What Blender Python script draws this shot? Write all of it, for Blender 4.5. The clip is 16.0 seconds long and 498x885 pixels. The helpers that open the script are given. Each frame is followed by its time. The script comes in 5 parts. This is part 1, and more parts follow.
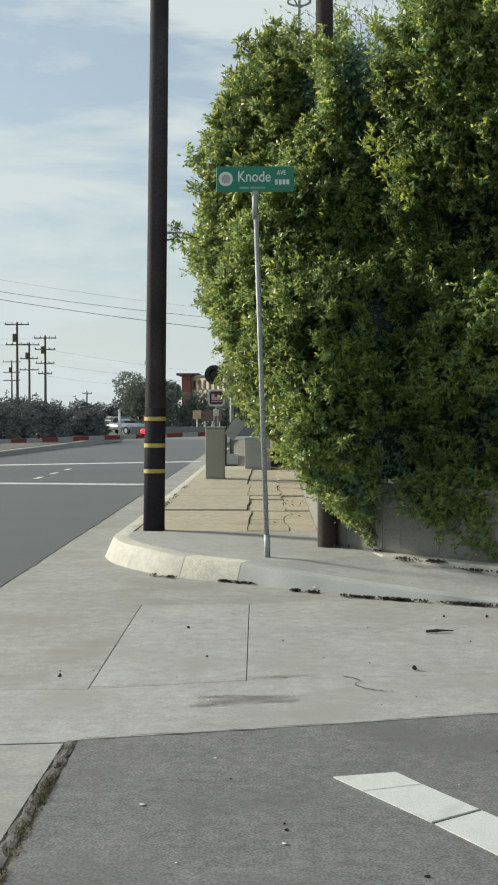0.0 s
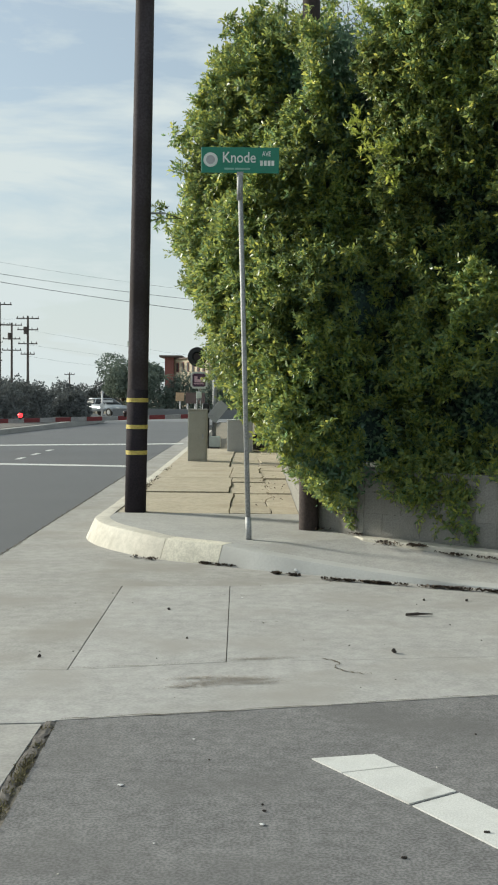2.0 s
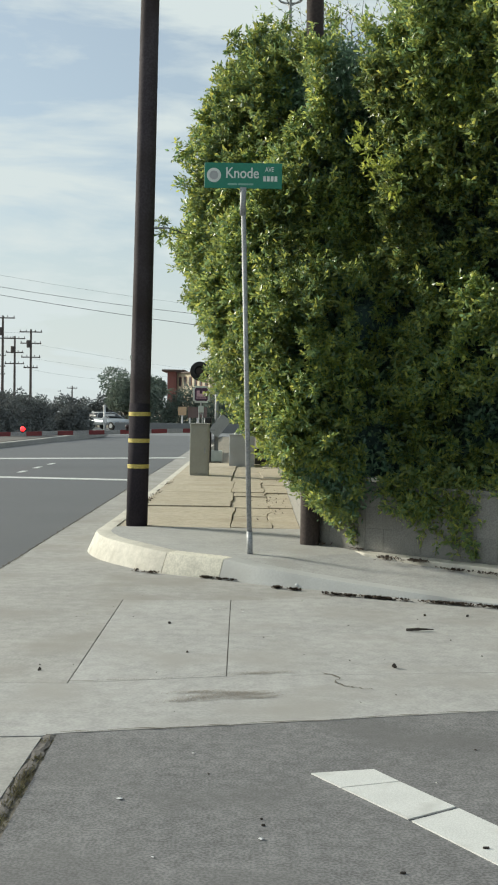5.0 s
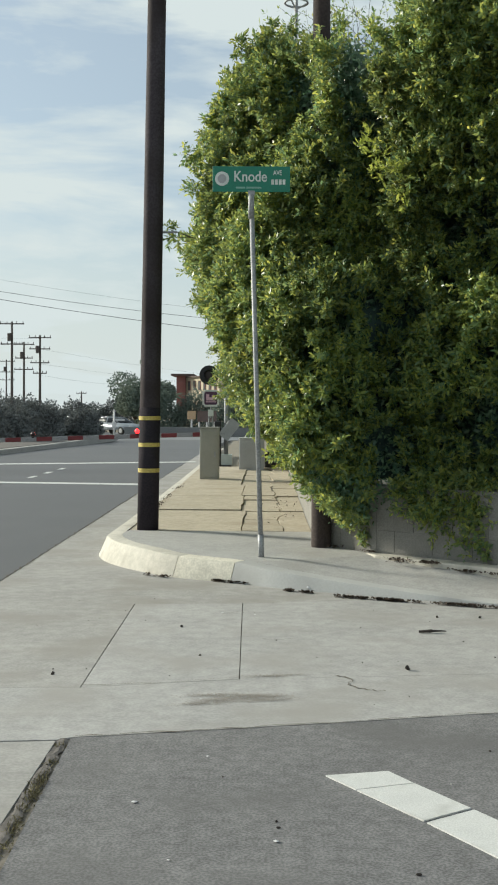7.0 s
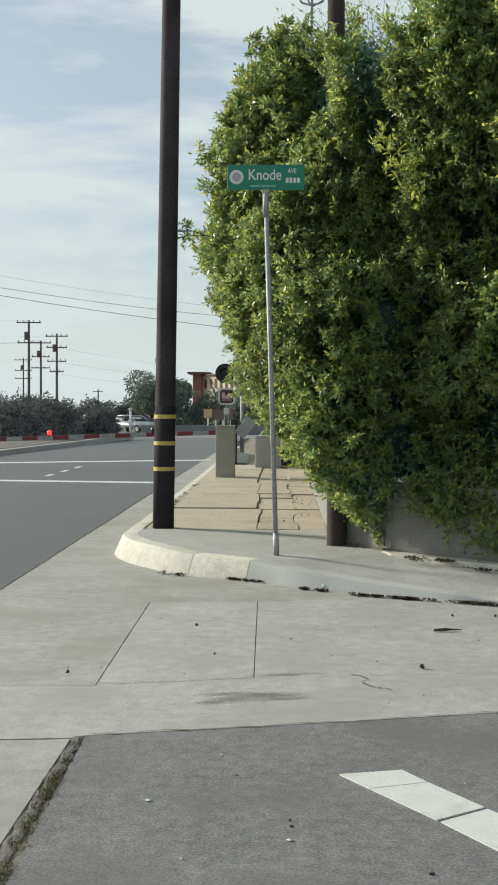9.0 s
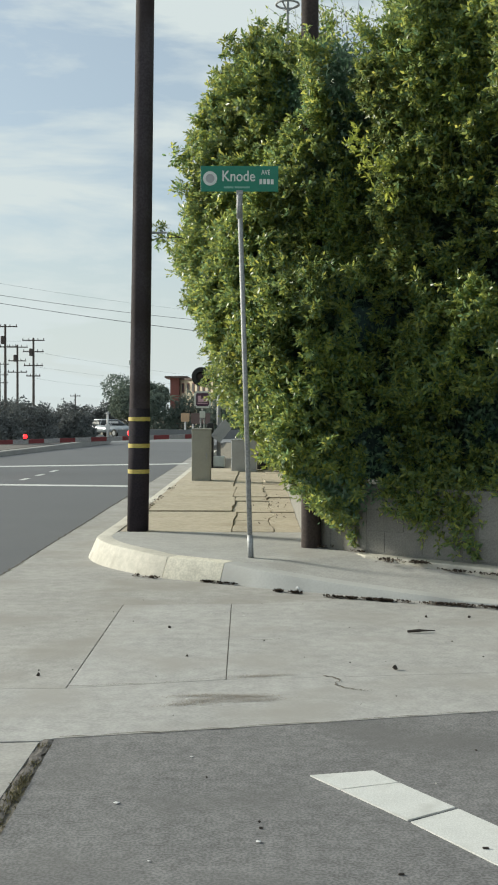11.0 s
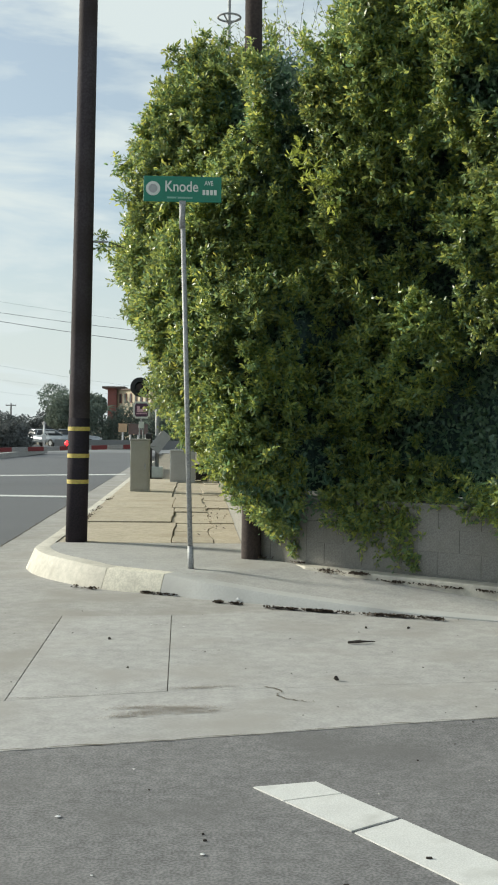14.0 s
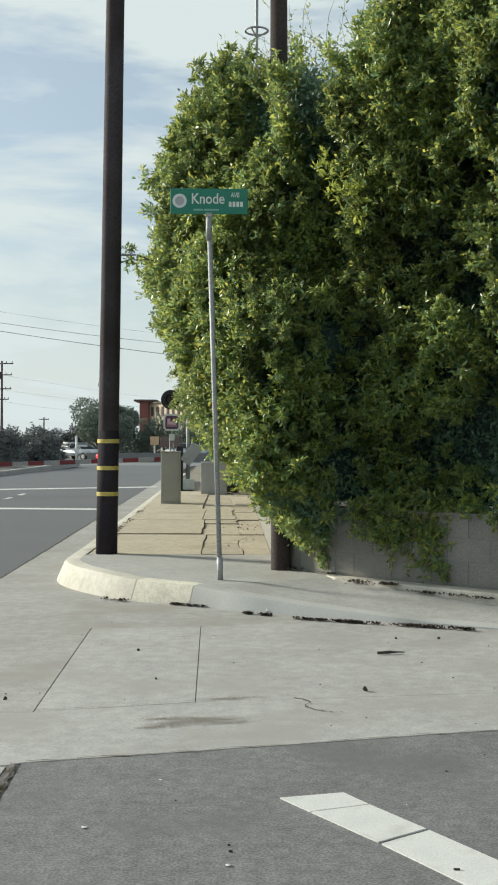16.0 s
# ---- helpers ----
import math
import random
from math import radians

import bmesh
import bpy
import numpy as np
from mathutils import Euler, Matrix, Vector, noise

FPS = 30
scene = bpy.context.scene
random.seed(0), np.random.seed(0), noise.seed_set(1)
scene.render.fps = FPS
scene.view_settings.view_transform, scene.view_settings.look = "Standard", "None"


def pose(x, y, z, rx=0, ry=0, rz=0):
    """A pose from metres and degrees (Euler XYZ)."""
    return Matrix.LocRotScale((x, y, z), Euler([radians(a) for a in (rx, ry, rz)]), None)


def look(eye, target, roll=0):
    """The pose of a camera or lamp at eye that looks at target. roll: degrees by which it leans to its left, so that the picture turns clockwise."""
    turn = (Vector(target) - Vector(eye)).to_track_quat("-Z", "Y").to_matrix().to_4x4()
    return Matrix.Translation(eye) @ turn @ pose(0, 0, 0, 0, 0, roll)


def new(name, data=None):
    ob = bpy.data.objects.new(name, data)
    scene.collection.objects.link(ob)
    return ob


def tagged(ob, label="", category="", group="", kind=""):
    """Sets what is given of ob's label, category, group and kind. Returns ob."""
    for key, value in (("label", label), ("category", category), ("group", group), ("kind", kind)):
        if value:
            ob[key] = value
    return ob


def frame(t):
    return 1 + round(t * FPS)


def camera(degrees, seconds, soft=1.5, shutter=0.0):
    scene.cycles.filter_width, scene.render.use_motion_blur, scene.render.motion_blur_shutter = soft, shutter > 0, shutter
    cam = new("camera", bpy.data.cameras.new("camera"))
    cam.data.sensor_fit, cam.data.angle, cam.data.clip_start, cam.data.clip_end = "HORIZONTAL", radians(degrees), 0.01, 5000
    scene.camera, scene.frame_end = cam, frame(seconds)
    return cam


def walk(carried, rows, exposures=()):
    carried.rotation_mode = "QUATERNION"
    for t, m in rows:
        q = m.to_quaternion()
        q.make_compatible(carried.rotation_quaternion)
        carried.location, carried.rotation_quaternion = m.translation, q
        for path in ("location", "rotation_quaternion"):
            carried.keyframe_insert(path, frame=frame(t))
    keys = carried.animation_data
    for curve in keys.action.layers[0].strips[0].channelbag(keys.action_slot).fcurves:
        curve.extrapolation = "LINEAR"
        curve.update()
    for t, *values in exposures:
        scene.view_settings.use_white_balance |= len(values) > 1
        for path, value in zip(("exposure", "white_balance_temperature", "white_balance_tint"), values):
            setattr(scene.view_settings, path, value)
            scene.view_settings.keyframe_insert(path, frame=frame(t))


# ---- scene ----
cam = camera(24.9, 16.0, 2.0)
PATH = [
    (0, (0.004, -0.006, 1.501), (-0.034, 1.992, 1.445), -0.0),
    (0.5, (0.01, -0.017, 1.504), (-0.023, 1.981, 1.443), 0.1),
    (1, (0.022, -0.009, 1.502), (-0.004, 1.99, 1.429), 0.2),
    (1.5, (0.017, -0.005, 1.498), (0.0, 1.994, 1.417), 0.4),
    (2, (0.007, 0.008, 1.495), (0.0, 2.006, 1.409), 0.6),
    (2.5, (0.003, -0.004, 1.499), (0.006, 1.994, 1.414), 0.6),
    (3, (0.001, 0.013, 1.489), (0.011, 2.012, 1.412), 0.7),
    (3.5, (0.01, 0.006, 1.493), (0.02, 2.005, 1.423), 0.7),
    (4, (0.027, 0.005, 1.496), (0.03, 2.004, 1.43), 0.8),
    (4.5, (0.016, -0.003, 1.495), (0.008, 1.996, 1.432), 1.0),
    (7, (0.003, -0.008, 1.489), (-0.025, 1.992, 1.435), 0.4),
    (7.5, (-0.004, -0.002, 1.49), (-0.039, 1.996, 1.433), 0.4),
    (8, (-0.003, -0.012, 1.495), (-0.053, 1.987, 1.437), 0.5),
    (10.3, (0.049, 0.01, 1.478), (-0.007, 2.008, 1.421), 0.1),
    (10.5, (0.05, 0.017, 1.474), (0.004, 2.015, 1.42), 0.2),
    (11, (0.05, 0.021, 1.471), (0.032, 2.021, 1.421), 0.2),
    (11.5, (0.051, 0.015, 1.473), (0.054, 2.015, 1.425), 0.2),
    (12, (0.055, 0.015, 1.474), (0.079, 2.015, 1.426), 0.3),
    (12.5, (0.061, 0.028, 1.473), (0.106, 2.027, 1.424), 0.3),
    (13, (0.046, 0.027, 1.472), (0.111, 2.025, 1.426), 0.4),
    (13.5, (0.017, 0.021, 1.467), (0.101, 2.019, 1.429), 0.6),
    (14, (0.016, 0.031, 1.466), (0.109, 2.029, 1.437), 0.7),
    (14.5, (0.012, 0.027, 1.466), (0.103, 2.025, 1.448), 0.6),
    (15, (0.005, 0.024, 1.462), (0.083, 2.023, 1.457), 0.6),
    (15.5, (0.019, 0.022, 1.462), (0.077, 2.021, 1.461), 0.4),
    (16, (0.05, 0.034, 1.455), (0.086, 2.033, 1.447), 0.2),
]
walk(cam, [(t, look(eye, target, roll)) for t, eye, target, roll in PATH], [(0.0, 0.23, 6030, 3), (2.0, 0.3, 6030, 3), (8.0, 0.3, 6030, 3), (11.0, 0.27, 6030, 3), (13.0, 0.34, 6030, 3), (14.5, 0.37, 6030, 3), (16.0, 0.34, 6030, 3)])

# ---- light ----
SUN_AZ, SUN_EL = radians(-65), radians(22)   # from the road's far end (+y) towards the left, height
world = bpy.data.worlds.new("world")
scene.world = world
world.use_nodes = True


def build_sky():
    nt = world.node_tree
    n, l = nt.nodes, nt.links
    n.clear()
    out = n.new("ShaderNodeOutputWorld")
    bg = n.new("ShaderNodeBackground")
    sky = n.new("ShaderNodeTexSky")
    sky.sky_type = "NISHITA"
    sky.sun_disc = False
    sky.sun_elevation, sky.sun_rotation = SUN_EL, SUN_AZ
    sky.air_density, sky.dust_density, sky.ozone_density = 1.0, 2.0, 1.5
    co = n.new("ShaderNodeTexCoord")
    mp = n.new("ShaderNodeMapping")
    mp.inputs["Scale"].default_value = (1.0, 1.0, 4.6)
    mp.inputs["Location"].default_value = (0.35, 0.1, 0.62)
    no = n.new("ShaderNodeTexNoise")
    no.inputs["Scale"].default_value = 4.6
    no.inputs["Detail"].default_value = 6
    no.inputs["Roughness"].default_value = 0.55
    no.inputs["Distortion"].default_value = 0.3
    ra = n.new("ShaderNodeValToRGB")
    ra.color_ramp.elements[0].position = 0.42
    ra.color_ramp.elements[0].color = (0.40, 0.40, 0.40, 1)
    ra.color_ramp.elements[1].position = 0.58
    ra.color_ramp.elements[1].color = (1.0, 1.0, 1.0, 1)
    mix = n.new("ShaderNodeMix")
    mix.data_type = "RGBA"
    mix.inputs["B"].default_value = SKY_CLOUD
    l.new(co.outputs["Generated"], mp.inputs["Vector"])
    l.new(mp.outputs["Vector"], no.inputs["Vector"])
    l.new(no.outputs["Fac"], ra.inputs["Fac"])
    sep = n.new("ShaderNodeSeparateXYZ")
    l.new(co.outputs["Generated"], sep.inputs["Vector"])
    haze = n.new("ShaderNodeMapRange")
    for k, v in (("From Min", 0.02), ("From Max", 0.30), ("To Min", 0.95), ("To Max", 0.0)):
        haze.inputs[k].default_value = v
    l.new(sep.outputs["Z"], haze.inputs["Value"])
    more = n.new("ShaderNodeMath")
    more.operation = "MAXIMUM"
    l.new(haze.outputs["Result"], more.inputs[0])
    l.new(ra.outputs["Color"], more.inputs[1])
    l.new(more.outputs["Value"], mix.inputs["Factor"])
    l.new(sky.outputs["Color"], mix.inputs["A"])
    l.new(mix.outputs["Result"], bg.inputs["Color"])
    bg.inputs["Strength"].default_value = SKY_STRENGTH
    l.new(bg.outputs["Background"], out.inputs["Surface"])


SKY_STRENGTH = 0.098
SKY_CLOUD = (6.15, 6.3, 6.05, 1)
build_sky()
sun = new("sun", bpy.data.lights.new("sun", "SUN"))
sun.data.energy, sun.data.angle, sun.data.color = 5.0, radians(7.5), (1.0, 0.89, 0.72)
_sd = Vector((math.sin(SUN_AZ) * math.cos(SUN_EL), math.cos(SUN_AZ) * math.cos(SUN_EL), math.sin(SUN_EL)))
sun.matrix_world = look(_sd * 50, (0, 0, 0))


# ---- materials ----
def mat(name, color, color2=None, rough=0.8, scale=6.0, fine=80.0, bump=0.2, bump_size=0.01, metal=0.0, stain=None, stain_scale=1.3,
        stain_at=(0.55, 0.75), per_object=0.0, per_island=0.0, emit=0.0, rough2=None, fine_mix=0.35, spec=0.5, mottle=0.0):
    """A procedural surface: two colours mixed by coarse and fine grain, stains with a shape of their own, and relief."""
    m = bpy.data.materials.new(name)
    m.use_nodes = True
    nt = m.node_tree
    n, l = nt.nodes, nt.links
    b = n["Principled BSDF"]
    color2 = color2 or tuple(c * 0.8 for c in color)
    co = n.new("ShaderNodeTexCoord")

    def noise_of(s, detail=4.0):
        t = n.new("ShaderNodeTexNoise")
        t.inputs["Scale"].default_value, t.inputs["Detail"].default_value = s, detail
        l.new(co.outputs["Object"], t.inputs["Vector"])
        return t

    def mixed(fac, a, bb, kind="MIX"):
        x = n.new("ShaderNodeMix")
        x.data_type, x.blend_type = "RGBA", kind
        for sock, v in (("Factor", fac), ("A", a), ("B", bb)):
            s = x.inputs[sock]
            if isinstance(v, bpy.types.NodeSocket):
                l.new(v, s)
            elif sock == "Factor":
                s.default_value = v
            else:
                s.default_value = (*v, 1) if len(v) == 3 else v
        return x.outputs["Result"]

    def ranged(sock, lo, hi, a=0.0, bb=1.0):
        r = n.new("ShaderNodeMapRange")
        for k, v in (("From Min", lo), ("From Max", hi), ("To Min", a), ("To Max", bb)):
            r.inputs[k].default_value = v
        l.new(sock, r.inputs["Value"])
        return r.outputs["Result"]

    coarse, grain = noise_of(scale), noise_of(fine, 2.0)
    col = mixed(ranged(coarse.outputs["Fac"], 0.35, 0.65), color, color2)
    col = mixed(fine_mix, col, mixed(ranged(grain.outputs["Fac"], 0.40, 0.60), tuple(c * 0.55 for c in color), tuple(min(1, c * 1.45) for c in color)))
    if mottle:
        mid = noise_of(scale * 6.5, 3.0)
        col = mixed(1.0, col, ranged(mid.outputs["Fac"], 0.35, 0.65, 1 - mottle, 1 + mottle), "MULTIPLY")
    if stain:
        st = noise_of(stain_scale, 5.0)
        col = mixed(ranged(st.outputs["Fac"], *stain_at), col, stain)
    for amount, kind in ((per_object, "o"), (per_island, "i")):
        if amount:
            src = n.new("ShaderNodeObjectInfo" if kind == "o" else "ShaderNodeNewGeometry")
            v = ranged(src.outputs["Random" if kind == "o" else "Random Per Island"], 0, 1, 1 - amount, 1 + amount)
            col = mixed(1.0, col, v, "MULTIPLY")
    l.new(col, b.inputs["Base Color"])
    b.inputs["Metallic"].default_value = metal
    b.inputs["Specular IOR Level"].default_value = spec
    if rough2 is None:
        b.inputs["Roughness"].default_value = rough
    else:
        l.new(ranged(coarse.outputs["Fac"], 0.35, 0.65, rough, rough2), b.inputs["Roughness"])
    if bump:
        bp = n.new("ShaderNodeBump")
        bp.inputs["Strength"].default_value, bp.inputs["Distance"].default_value = bump, bump_size
        l.new(mixed(0.5, grain.outputs["Color"], coarse.outputs["Color"]), bp.inputs["Height"])
        l.new(bp.outputs["Normal"], b.inputs["Normal"])
    if emit:
        l.new(col, b.inputs["Emission Color"])
        b.inputs["Emission Strength"].default_value = emit
    return m


def leaf_mat(name, color, color2, through_light=0.35, tip=None, rough=0.55, spec=0.24):
    """Leaves: glossy on top, letting some light through, each leaf a little different."""
    m = bpy.data.materials.new(name)
    m.use_nodes = True
    nt = m.node_tree
    n, l = nt.nodes, nt.links
    b, out = n["Principled BSDF"], n["Material Output"]
    geo = n.new("ShaderNodeNewGeometry")
    ra = n.new("ShaderNodeValToRGB")
    ra.color_ramp.elements[0].color = (*color, 1)
    ra.color_ramp.elements[1].color = (*color2, 1)
    ra.color_ramp.elements[1].position = 0.85
    if tip:
        e = ra.color_ramp.elements.new(1.0)
        e.color = (*tip, 1)
    l.new(geo.outputs["Random Per Island"], ra.inputs["Fac"])
    co = n.new("ShaderNodeTexCoord")
    no = n.new("ShaderNodeTexNoise")
    no.inputs["Scale"].default_value, no.inputs["Detail"].default_value = 1.4, 3
    l.new(co.outputs["Object"], no.inputs["Vector"])
    mr = n.new("ShaderNodeMapRange")
    for k, v in (("From Min", 0.3), ("From Max", 0.7), ("To Min", 0.72), ("To Max", 1.3)):
        mr.inputs[k].default_value = v
    l.new(no.outputs["Fac"], mr.inputs["Value"])
    mx = n.new("ShaderNodeMix")
    mx.data_type, mx.blend_type = "RGBA", "MULTIPLY"
    mx.inputs["Factor"].default_value = 1
    l.new(ra.outputs["Color"], mx.inputs["A"])
    l.new(mr.outputs["Result"], mx.inputs["B"])
    l.new(mx.outputs["Result"], b.inputs["Base Color"])
    b.inputs["Roughness"].default_value, b.inputs["Specular IOR Level"].default_value = rough, spec
    tr = n.new("ShaderNodeBsdfTranslucent")
    hs = n.new("ShaderNodeHueSaturation")
    hs.inputs["Hue"].default_value, hs.inputs["Value"].default_value = 0.475, 2.0
    l.new(mx.outputs["Result"], hs.inputs["Color"])
    l.new(hs.outputs["Color"], tr.inputs["Color"])
    ms = n.new("ShaderNodeMixShader")
    ms.inputs["Fac"].default_value = through_light
    l.new(b.outputs["BSDF"], ms.inputs[1])
    l.new(tr.outputs["BSDF"], ms.inputs[2])
    l.new(ms.outputs["Shader"], out.inputs["Surface"])
    return m


